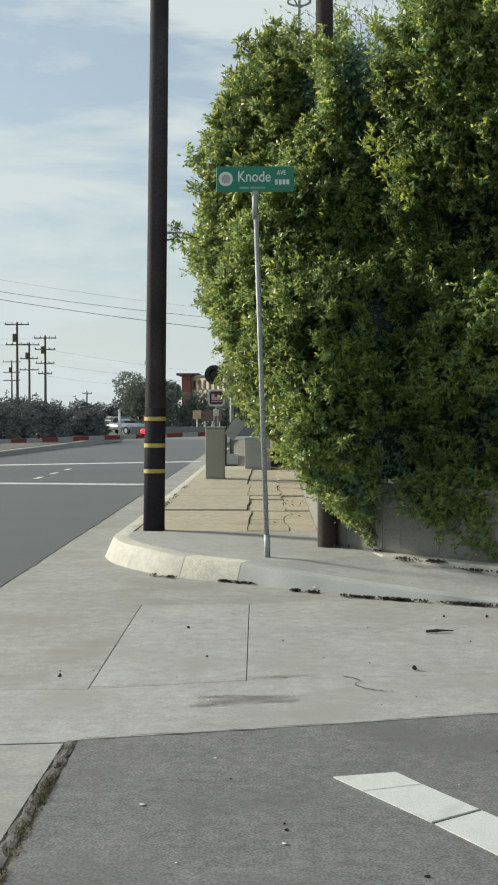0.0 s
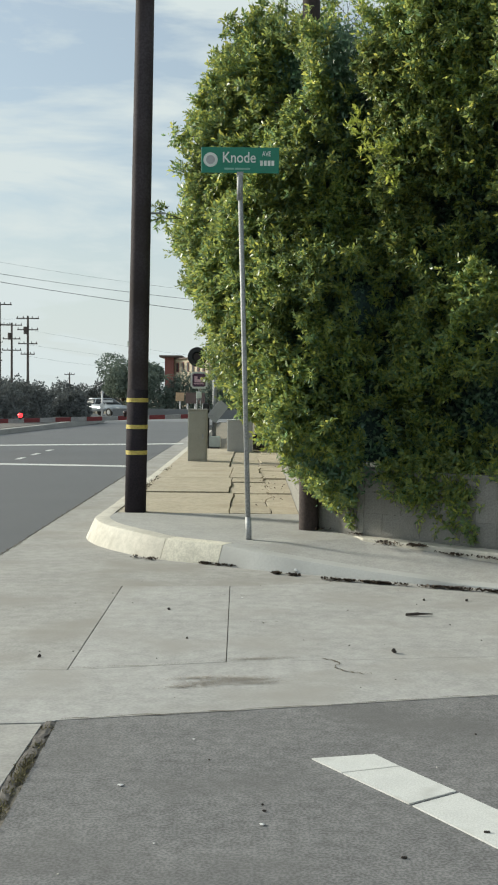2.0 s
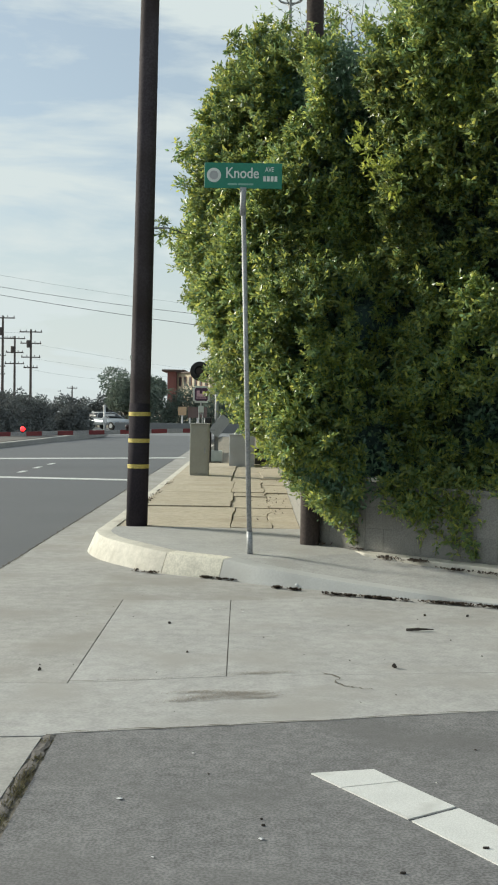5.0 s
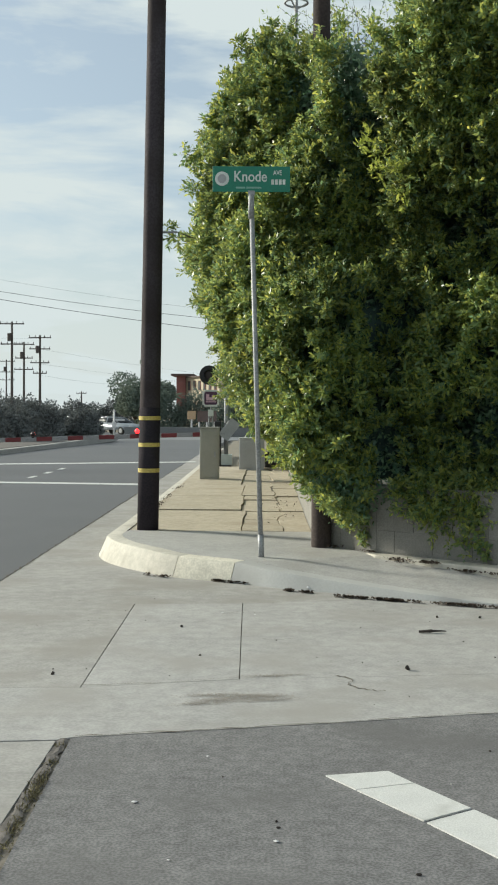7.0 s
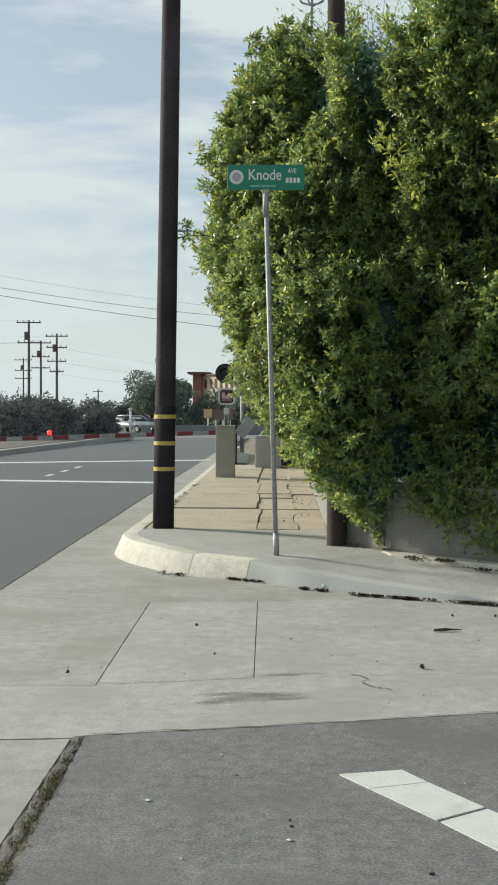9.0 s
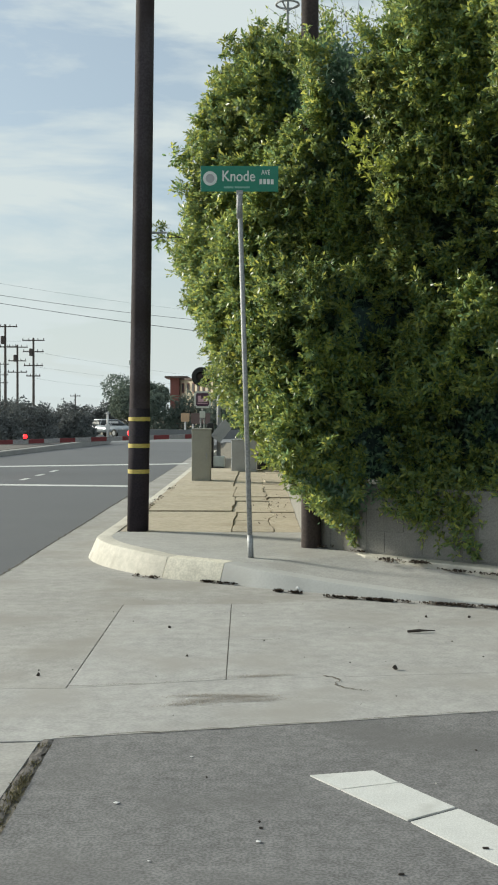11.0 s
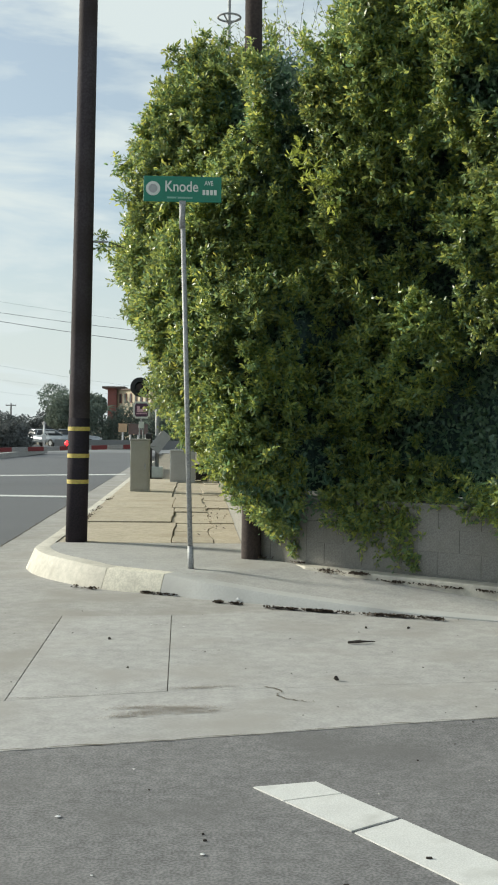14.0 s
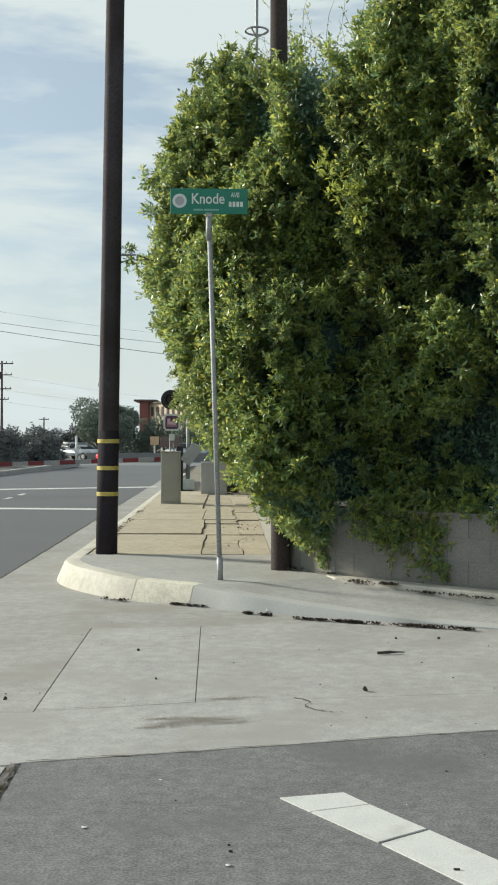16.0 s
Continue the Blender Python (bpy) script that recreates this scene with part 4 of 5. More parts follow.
    v, f = sprays(c, nn, rng, 2, 7, 0.066, 0.09, 0.2)
    tagged(mesh_np("shoot_leaves", v, f, "leaf", h), kind="stuff")
    return h


hedge_thing = hedge()


# ---- crossing gate and trackside boxes ----
def crossing_gate():
    g = thing("crossing_gate", -1.02, 29.0, 0.0, "lowered railway crossing gate with red and white striped arm", "crossing gate")
    part("base_plate", box(-0.28, 0.36, -0.3, 0.3, -0.12, -0.01, 0.02), "cabinet", g)
    part("mast_base", box(-0.11, 0.17, -0.14, 0.14, -0.01, 0.12, 0.02), "black", g, "dark mast base")
    part("mast", tube((0.03, 0, 0.1), (0.03, 0, 2.75), 0.052, 0.052, 16), "galv", g, "grey steel mast", True)
    part("mast_foot", box(-0.13, 0.19, -0.13, 0.13, 0.12, 0.40, 0.02), "sign_white", g, "white painted foot box")
    part("mechanism", box(-0.27, -0.10, -0.16, 0.16, -0.01, 1.25, 0.03), "black", g, "black gate motor housing")
    bm = bmesh.new()
    own = prism([(-0.24, -0.13), (0.30, -0.13), (0.30, -0.09), (-0.24, -0.09)], -0.15, 0.15, 0.01)
    bmesh.ops.rotate(own, verts=own.verts, cent=(0, 0, 0), matrix=Matrix.Rotation(radians(-52), 3, "Y"))
    bmesh.ops.translate(own, verts=own.verts, vec=(0.10, -0.08, 1.02))
    joined(own, bm)
    part("counterweight", bm, "cabinet_grey", g, "slanted grey counterweight plate")
    for sx, sz in ((-0.42, 2.43), (0.42, 2.43)):
        disc = part("signal_disc", tube((sx, 0.02, sz), (sx, -0.02, sz), 0.25, 0.25, 32), "black", g, "round black warning light backing")
        part("signal_lens", tube((sx, -0.02, sz), (sx, -0.06, sz), 0.10, 0.10, 20), "lens_dark", disc)
        part("signal_hood", tube((sx, -0.02, sz + 0.005), (sx, -0.20, sz + 0.005), 0.12, 0.125, 20, caps=False), "black", disc)
    part("cross_bar", tube((-0.42, 0.04, 2.43), (0.42, 0.04, 2.43), 0.03, 0.03, 10), "galv", g)
    # the arm: red and white lengths, sagging a little towards its tip
    x, z, i = -0.12, 0.93, 0
    slope = 0.036
    arm = part("arm", tube((0.0, -0.20, z + 0.004), (-7.9, -0.20, z - 7.9 * slope), 0.020, 0.015, 10), "galv", g, "slim gate arm core")
    x = -0.425
    while x > -7.8:
        w = 0.40
        bm = box(x - w + 0.002, x, -0.225, -0.175, -0.055, 0.055, 0.006, 1)
        for v in bm.verts:
            v.co.z += z + v.co.x * slope
        part("stripe", bm, ("red", "arm_white")[i % 2], arm)
        x -= w
        i += 1
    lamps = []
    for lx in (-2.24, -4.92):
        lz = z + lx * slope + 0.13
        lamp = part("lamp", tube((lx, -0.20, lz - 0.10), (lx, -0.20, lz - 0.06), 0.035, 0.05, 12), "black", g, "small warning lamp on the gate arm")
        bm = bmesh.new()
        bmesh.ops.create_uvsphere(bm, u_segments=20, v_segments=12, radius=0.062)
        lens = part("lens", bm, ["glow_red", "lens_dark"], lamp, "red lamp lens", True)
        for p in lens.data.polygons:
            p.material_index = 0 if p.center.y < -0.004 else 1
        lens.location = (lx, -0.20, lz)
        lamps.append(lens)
    return g, lamps


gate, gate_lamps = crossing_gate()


def utility_cabinet(name, x, y, z, w, d, h, material, label):
    c = thing(name, x, y, z, label, "cabinet", "trackside metal cabinets")
    part("body", box(-w / 2, w / 2, -d / 2, d / 2, 0, h, 0.012), material, c)
    part("door", box(-w / 2 + 0.03, w / 2 - 0.03, -d / 2 - 0.008, -d / 2 + 0.004, 0.06, h - 0.06, 0.004, 1), material, c)
    part("plinth", box(-w / 2 - 0.03, w / 2 + 0.03, -d / 2 - 0.03, d / 2 + 0.03, -0.08, 0.02, 0.01), "cabinet", c)
    part("roof", box(-w / 2 - 0.012, w / 2 + 0.012, -d / 2 - 0.012, d / 2 + 0.012, h, h + 0.025, 0.008), material, c)
    part("latch", box(w / 2 - 0.09, w / 2 - 0.06, -d / 2 - 0.03, -d / 2 - 0.006, h * 0.45, h * 0.55, 0.004), "galv", c)
    return c


utility_cabinet("utility_cabinet", -1.045, 21.48, 0.19, 0.36, 0.36, 0.985, "cabinet", "tall narrow beige metal cabinet standing on the sidewalk")
utility_cabinet("utility_cabinet", -0.285, 25.3, 0.19, 0.56, 0.5, 0.70, "cabinet_grey", "low blue-grey metal cabinet beside the crossing gate")
utility_cabinet("utility_cabinet", 0.13, 25.9, 0.19, 0.26, 0.4, 0.36, "black", "small dark metal box behind the grey cabinet")


def fence_posts():
    for k, (dx, h) in enumerate(((0.0, 1.10), (0.13, 1.02), (0.24, 1.14))):
        p = thing("fence_post", 0.17 + dx, 28.0 + 0.25 * k, -0.09, "weathered tan wooden post beside the block wall", "fence post", "wooden posts by the wall")
        part("post", box(-0.045, 0.045, -0.045, 0.045, -0.05, h, 0.008), "tan_post", p)
        part("cap", box(-0.052, 0.052, -0.052, 0.052, h, h + 0.03, 0.006), "tan_post", p)


M["tan_post"] = mat("tan_post", (0.33, 0.26, 0.16), (0.25, 0.19, 0.12), 0.9, 6, 60, 0.4, 0.004)
fence_posts()


def warning_sign():
    s = thing("crossing_sign", -1.06, 22.1, 0.17, "small square railway sign on twin posts behind the cabinet", "traffic sign")
    for dx in (-0.035, 0.035):
        part("post", tube((dx, 0, 0), (dx, 0, 1.28), 0.014, 0.014, 8), "galv", s)
    part("post", tube((0, 0, 1.2), (0, 0, 1.75), 0.016, 0.016, 8), "galv", s)
    own = box(-0.165, 0.165, -0.022, -0.012, 1.42, 1.75)
    bmesh.ops.bevel(own, geom=[e for e in own.edges if abs(e.verts[0].co.y - e.verts[1].co.y) > 0.005], offset=0.035, segments=4, affect="EDGES")
    board = part("board", own, "sign_white", s, "white rounded sign board")
    own = box(-0.128, 0.128, -0.027, -0.0225, 1.457, 1.713)
    bmesh.ops.bevel(own, geom=[e for e in own.edges if abs(e.verts[0].co.y - e.verts[1].co.y) > 0.002], offset=0.02, segments=3, affect="EDGES")
    part("field", own, "sign_plum", board, "dark plum picture field")
    # a plain locomotive shape
    for x0, x1, z0, z1 in ((-0.09, 0.09, 1.54, 1.60), (-0.09, -0.03, 1.60, 1.66), (0.02, 0.05, 1.60, 1.65), (0.055, 0.085, 1.60, 1.625), (-0.10, 0.10, 1.505, 1.522)):
        part("bar", box(x0, x1, -0.0305, -0.0265, z0, z1), "sign_pink", board, "pale pink shape")
    part("plate", box(-0.055, 0.055, -0.03, -0.015, 1.23, 1.36, 0.008), "sign_white", s, "small white plate")
    return s


M["sign_plum"] = mat("sign_plum", (0.075, 0.03, 0.07), None, 0.5, 4, 60, 0)
M["sign_pink"] = mat("sign_pink", (0.62, 0.40, 0.48), None, 0.5, 4, 60, 0)
warning_sign()


def post_box(x, y, z, w, h, material, label, legs, tall=0.22):
    b = thing("signal_box", x, y, z, label, "signal box", "boxes on posts at the crossing")
    part("box", box(-w / 2, w / 2, -0.13, 0.13, h, h + tall, 0.02), material, b)
    part("lid", box(-w / 2 - 0.01, w / 2 + 0.01, -0.14, 0.14, h + tall - 0.01, h + tall + 0.03, 0.006), material, b)
    for dx in legs:
        part("post", tube((dx, 0, -0.1), (dx, 0, h), 0.07, 0.07, 10), "white", b)


M["box_brown"] = mat("box_brown", (0.16, 0.115, 0.105), None, 0.8, 3, 40, 0.1)
post_box(-5.72, 88, -0.4, 0.64, 1.28, "tan_box", "tan box on white posts beyond the barrier", (0.0,), 0.64)
post_box(-4.55, 88.4, -0.4, 1.5, 1.1, "box_brown", "brown box on white posts beyond the barrier", (-0.6, 0.0, 0.6), 0.82)

# ---- the far side of the crossing ----
M["soil"] = mat("soil", (0.085, 0.078, 0.074), (0.12, 0.11, 0.10), 0.95, 1.5, 30, 0.8, 0.02)
M["far_kerb"] = mat("far_kerb", (0.30, 0.295, 0.28), (0.24, 0.235, 0.22), 0.9, 0.8, 40, 0.3, 0.01)
tagged(obj_of("barrier_wall", prism([(-10.6, 85.0), (2.0, 85.0), (2.0, 85.3), (-10.6, 85.3)], -0.4, 0.30, 0.02), "far_road"), "long low pale concrete barrier beyond the crossing", "wall", kind="structure")
tagged(obj_of("median_kerb", prism([(-8.9, 37.0), (-8.45, 44.9), (-7.95, 60.2), (-8.1, 62.0), (-10.5, 62.0), (-30, 60.0), (-30, 30.0), (-9.2, 30.0)], -0.1, 0.16, 0.02), "far_kerb"),
       "pale kerb round the planted strip", "kerb", kind="structure")


tagged(obj_of("soil_bed", prism([(-9.2, 37.1), (-8.75, 45.0), (-8.25, 60.1), (-8.4, 61.7), (-10.5, 61.7), (-29.9, 59.7), (-29.9, 30.2), (-9.5, 30.2)], 0.1, 0.175), "soil"),
       "dark bare soil of the planted strip", "soil", kind="structure")


def bush(x, y, z, w, d, h, n, size, material, label, rnd):
    b = thing("bush", x, y, z, label, "bush", "dark bushes beside the road")
    rng = np.random.default_rng(int(rnd.random() * 1e6))
    for k in range(4):
        a = k * 1.57 + rnd.random()
        part("stem", tube((0, 0, -0.05), (math.cos(a) * w * 0.25, math.sin(a) * d * 0.25, h * 0.6), 0.04, 0.015, 6), "bark", b)
    m = rng.normal(size=(n, 3))
    m /= np.linalg.norm(m, axis=1)[:, None]
    m[:, 2] = np.abs(m[:, 2]) * 1.0
    r = (0.55 + 0.45 * rng.random(n) ** 0.6)[:, None]
    lump = 1 + 0.16 * vnoise(m * 3 + x, 0.8, 3)[:, None] + 0.10 * vnoise(m * 3 + y, 0.35, 4)[:, None]
    c = m * r * lump * np.array([w / 2, d / 2, h]) + [0, 0, 0.02]
    c[:, 2] = np.maximum(c[:, 2], 0.05)
    v, f = leaves(c, m, np.full(n, size), rng, 0.1, 0.9, 0.25, 0.6)
    mesh_np("foliage", v, f, material, b)
    return b


def tree(x, y, z, h, w, trunk, n, size, material, label):
    t = thing("tree", x, y, z, label, "tree", "far street trees")
    rng = np.random.default_rng(int(abs(x * 31 + y * 7)))
    rnd = random.Random(int(abs(x * 13 + y)))
    part("trunk", tube((0, 0, -0.1), (0, 0, trunk + 0.4), 0.16, 0.10, 10), "bark", t)
    heads = []
    for k in range(14):
        a = k * 2.4 + rnd.random()
        e = Vector((math.cos(a) * w * rnd.uniform(0.15, 0.36), math.sin(a) * w * rnd.uniform(0.15, 0.36), trunk + (h - trunk) * rnd.uniform(0.25, 0.8)))
        part("limb", tube((0, 0, trunk * 0.8), e, 0.07, 0.025, 6), "bark", t)
        heads.append((e, w * rnd.uniform(0.13, 0.29)))
    pick = rng.integers(0, len(heads), n)
    m = rng.normal(size=(n, 3))
    m /= np.linalg.norm(m, axis=1)[:, None]
    cen = np.array([list(e) for e, _ in heads])[pick]
    rad = np.array([r for _, r in heads])[pick]
    c = cen + m * (rad * (0.5 + 0.5 * rng.random(n) ** 0.5))[:, None] * [1, 1, 0.95]
    c[:, 2] = np.minimum(c[:, 2], h + 0.3 * rng.random(n))
    v, f = leaves(c, m, np.full(n, size), rng, 0.1, 0.9, 0.25, 0.6)
    mesh_np("crown", v, f, material, t)
    return t


def plants():
    rnd = random.Random(11)
    # bushes and trees here have distance haze painted into their leaf colours
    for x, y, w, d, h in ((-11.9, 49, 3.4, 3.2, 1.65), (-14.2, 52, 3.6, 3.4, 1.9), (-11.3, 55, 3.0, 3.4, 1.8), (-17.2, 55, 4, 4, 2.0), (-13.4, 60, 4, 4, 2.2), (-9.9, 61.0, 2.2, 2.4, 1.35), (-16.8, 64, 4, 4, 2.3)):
        bush(x, y, 0.14, w, d, h, 6500, 0.13, "hazy_bush", "dark dense roadside bush on the planted strip", rnd)
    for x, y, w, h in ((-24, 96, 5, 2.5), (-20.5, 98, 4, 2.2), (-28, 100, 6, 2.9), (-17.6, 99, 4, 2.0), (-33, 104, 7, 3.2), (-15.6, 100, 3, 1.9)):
        bush(x, y, -0.4, w, 3.0, h, 4000, 0.2, "hazy_bush", "grey-green shrub at the far roadside", rnd)
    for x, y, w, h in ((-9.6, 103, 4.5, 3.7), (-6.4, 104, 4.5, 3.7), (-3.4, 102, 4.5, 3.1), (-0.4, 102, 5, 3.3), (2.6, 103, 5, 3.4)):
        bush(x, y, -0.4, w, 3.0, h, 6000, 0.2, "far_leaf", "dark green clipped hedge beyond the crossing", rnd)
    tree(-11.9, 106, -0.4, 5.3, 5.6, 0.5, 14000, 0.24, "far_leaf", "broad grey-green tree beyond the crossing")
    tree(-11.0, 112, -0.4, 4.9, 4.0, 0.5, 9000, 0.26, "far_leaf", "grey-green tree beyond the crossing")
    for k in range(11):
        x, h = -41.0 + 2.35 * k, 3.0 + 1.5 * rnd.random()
        bush(x, 138 + 8 * rnd.random(), -0.4, 3.0 + 1.6 * rnd.random(), 3.0, h, 2200, 0.28, "hazy_bush", "distant grey-green shrub along the far road", rnd)
    # a palm in front of the building
    p = thing("palm_tree", -10.0, 120, -0.4, "small feather palm before the apartment building", "palm tree")
    part("trunk", tube((0, 0, -0.1), (0, 0, 3.4), 0.16, 0.12, 10), "bark", p)
    for k in range(16):
        a, el = k * 2.4, 0.25 + 0.75 * ((k * 7) % 16) / 16
        bm = bmesh.new()
        prev = None
        for j in range(6):
            s = j / 5
            r = 1.7 * s
            z = 3.4 + 1.6 * el * s - 1.1 * s * s * (1.2 - el * 0.6)
            w = 0.14 * math.sin(math.pi * (0.12 + 0.85 * s))
            c = Vector((math.cos(a) * r, math.sin(a) * r, z))
            sd = Vector((-math.sin(a), math.cos(a), -0.4)) * w
            cur = (bm.verts.new(c - sd), bm.verts.new(c + Vector((0, 0, 0.03))), bm.verts.new(c + sd * 1.0))
            if prev:
                bm.faces.new((prev[0], prev[1], cur[1], cur[0]))
                bm.faces.new((prev[1], prev[2], cur[2], cur[1]))
            prev = cur
        part("frond", bm, "far_leaf", p)


plants()


def apartment_building():
    b = thing("apartment_building", -12.3, 150, -0.4, "cream and red apartment building with flat roofs", "building")
    part("tower", box(0.5, 1.7, 0, 6, 0, 6.65), "bldg_red", b, "red stair tower")
    part("tower_roof", box(-0.2, 2.8, -0.6, 6.5, 6.65, 6.90), "bldg_roof", b, "wide flat overhanging roof")
    wing = box(0, 9.0, 0, 6, 0, 6.4)
    wing = part("wing", wing, "bldg_cream", b, "cream plastered wing")
    wing.location = (1.72, 0.6, 0)
    wing.rotation_euler = (0, 0, radians(-58))
    roof = part("wing_roof", box(-0.1, 9.3, -0.3, 6.4, 6.4, 6.56), "bldg_roof", wing, "dark parapet")
    for k in range(6):
        for zz in (1.9, 4.7):
            x = 0.7 + k * 1.4
            fr = part("window", box(x, x + 0.62, -0.06, 0.02, zz, zz + 1.25), "bldg_red", wing, "window with brownish frame")
            part("pane", box(x + 0.07, x + 0.55, -0.085, -0.05, zz + 0.07, zz + 1.18), "glass", fr)


apartment_building()


def line_pole(x, y, z, h, arms, label):
    p = thing("power_pole", x, y, z, label, "power pole", "far wooden power poles")
    part("shaft", tube((0, 0, -0.3), (0, 0, h), 0.17, 0.11, 10), "far_wood", p)
    for dz, w in arms:
        a = part("crossarm", box(-w / 2, w / 2, -0.14, -0.02, h - dz - 0.06, h - dz + 0.06), "far_wood", p)
        for k in (-0.46, -0.2, 0.2, 0.46):
            part("insulator", tube((k * w, -0.08, h - dz + 0.05), (k * w, -0.08, h - dz + 0.26), 0.05, 0.035, 8), "far_wood", a)
    if h > 10:
        part("transformer", tube((-0.28, -0.1, h - 2.1), (-0.28, -0.1, h - 1.25), 0.2, 0.2, 12), "far_wood", p)


line_pole(-27.0, 120, -0.4, 11.35, ((0.25, 2.6), (2.4, 2.4)), "dark wooden power pole with crossarms")
line_pole(-30.0, 140, -0.4, 10.4, ((0.3, 2.6), (2.0, 2.2), (3.4, 2.4)), "dark wooden power pole with three crossarms")
line_pole(-26.0, 130, -0.4, 10.6, ((0.3, 2.6), (1.6, 2.4), (3.2, 2.2), (4.4, 1.6)), "dark wooden power pole with stacked crossarms")
line_pole(-46.0, 200, -0.4, 10.9, ((0.3, 3.2), (2.2, 3.0), (3.6, 3.0)), "distant wooden power pole")
line_pole(-32.6, 200, -0.4, 5.4, ((0.4, 1.8),), "low distant wooden pole")


def cable(pts, sag, r, label):
    c = bpy.data.curves.new("cable", "CURVE")
    c.dimensions, c.bevel_depth, c.bevel_resolution = "3D", r, 1
    a, b = Vector(pts[0]), Vector(pts[1])
    sp = c.splines.new("POLY")
    sp.points.add(30)
    for i in range(31):
        t = i / 30
        q = a.lerp(b, t)
        sp.points[i].co = (q.x, q.y, q.z - sag * 4 * t * (1 - t), 1)
    c.materials.append(M["wire"])
    tagged(new("power_cable", c), label, "cable", "overhead cables")


# wires, from the left over the road and away behind the hedge
for (xa, za), (xb, zb), y, sag, r in (((-30, 10.4), (14, 4.6), 60, 0.95, 0.015), ((-30, 10.9), (14, 5.8), 60, 1.3, 0.012), ((-30, 11.7), (14, 6.0), 60, 1.25, 0.005)):
    cable(((xa, y, za), (xb, y + 2, zb)), sag, r, "thin black overhead cable sagging across the sky")
for (xa, ya, za), (xb, yb, zb) in (((-26, 130, 8.6), (8, 170, 5.6)), ((-27, 120, 10.9), (-90, 118, 12.0)), ((-30, 140, 9.7), (-90, 140, 10.5)), ((-26, 130, 6.9), (8, 170, 4.6)),
                                   ((-26, 130, 9.8), (-95, 125, 11.5)), ((-27, 120, 8.6), (-90, 118, 9.2)), ((-26, 130, 5.6), (-12, 150, 5.0))):
    cable(((xa, ya, za), (xb, yb, zb)), 0.5, 0.008, "far thin overhead cable")


def street_light():
    s = thing("street_lamp", -23.0, 160, -0.4, "slim distant street lamp with a curved arm", "street lamp")
    part("pole", tube((6.5, 0, 0), (6.5, 0, 4.2), 0.06, 0.05, 8), "galv", s)
    part("arm", tube((6.5, 0, 4.2), (4.2, 0, 4.75), 0.045, 0.035, 8), "galv", s)
    part("head", box(3.2, 4.3, -0.12, 0.12, 4.70, 4.82, 0.03), "galv", s)


street_light()


def car(name, x, y, z, rz, paint, label, L=4.5, W=1.78, H=1.42, front_lights=True):
    """A sedan: shaped body shell, glasshouse, wheels with rims, lights and bumpers."""
    c = thing(name, x, y, z, label, "car", "cars beyond the crossing", rz)
    prof = [(-0.5, 0.26), (-0.5, 0.52), (-0.485, 0.62), (-0.33, 0.68), (0.20, 0.66), (0.44, 0.58), (0.495, 0.46), (0.5, 0.26)]
    bm = bmesh.new()
    sides = []
    for sy, inset in ((-1, 0), (1, 0)):
        sides.append([bm.verts.new((px * L, sy * W / 2 * (1 - 0.08 * (pz > 0.55)), pz * H)) for px, pz in prof])
    n = len(prof)
    for i in range(n):
        j = (i + 1) % n
        bm.faces.new((sides[0][i], sides[0][j], sides[1][j], sides[1][i]))
    bm.faces.new(sides[0]), bm.faces.new(sides[1][::-1])
    bmesh.ops.bevel(bm, geom=list(bm.edges), offset=0.05, segments=2, affect="EDGES")
    part("body", bm, paint, c, smooth=True)
    top = [(-0.40, 0.66), (-0.27, 0.96), (-0.15, 1.0), (0.04, 0.985), (0.24, 0.66)]

    def house(inset, grow, zcap):
        bm = bmesh.new()
        ss = []
        for sy in (-1, 1):
            ss.append([bm.verts.new((px * L, sy * W / 2 * ((0.90 if pz < 0.7 else 0.70) + grow), min(pz, zcap) * H)) for px, pz in top])
        for i in range(len(top)):
            j = (i + 1) % len(top)
            bm.faces.new((ss[0][i], ss[0][j], ss[1][j], ss[1][i]))
        bm.faces.new(ss[0]), bm.faces.new(ss[1][::-1])
        bmesh.ops.bevel(bm, geom=list(bm.edges), offset=0.03, segments=2, affect="EDGES")
        return bm
    part("glasshouse", house(0, 0, 0.97), "glass", c, "dark tinted car glass", True)
    part("roof", box(-0.27 * L, 0.05 * L, -W * 0.36, W * 0.36, 0.955 * H, 1.0 * H, 0.03), paint, c, smooth=True)
    for sy in (-1, 1):
        for (ax, az), (bx, bz) in (((-0.40, 0.66), (-0.27, 0.965)), ((0.24, 0.66), (0.05, 0.97)), ((-0.08, 0.66), (-0.08, 0.97))):
            part("pillar", tube((ax * L, sy * W * 0.445, az * H), (bx * L, sy * W * 0.355, bz * H), 0.035, 0.03, 6), paint, c)
        for wx in (-0.31, 0.31):
            wheel = part("tyre", tube((wx * L, sy * (W / 2 - 0.2), 0.32), (wx * L, sy * (W / 2 + 0.01), 0.32), 0.32, 0.32, 20), "rubber", c)
            part("rim", tube((wx * L, sy * (W / 2 - 0.02), 0.32), (wx * L, sy * (W / 2 + 0.02), 0.32), 0.20, 0.18, 14), "galv", wheel)
        part("headlight", box(0.475 * L, 0.503 * L, sy * W * 0.33 - 0.16, sy * W * 0.33 + 0.16, 0.42 * H, 0.51 * H, 0.02), "white", c)
        part("tail_light", box(-0.503 * L, -0.48 * L, sy * W * 0.34 - 0.15, sy * W * 0.34 + 0.15, 0.47 * H, 0.56 * H, 0.02), "tail_red", c)
    part("bumper", box(0.49 * L, 0.508 * L, -W * 0.4, W * 0.4, 0.2 * H, 0.33 * H, 0.015), "black", c)
    return c


car("car", -12.1, 92, -0.4, -40, "car_silver", "pale silver car waiting beyond the railway crossing")
car("car", -16.3, 97, -0.4, -75, "car_silver", "silver car stopped among the far shrubs")
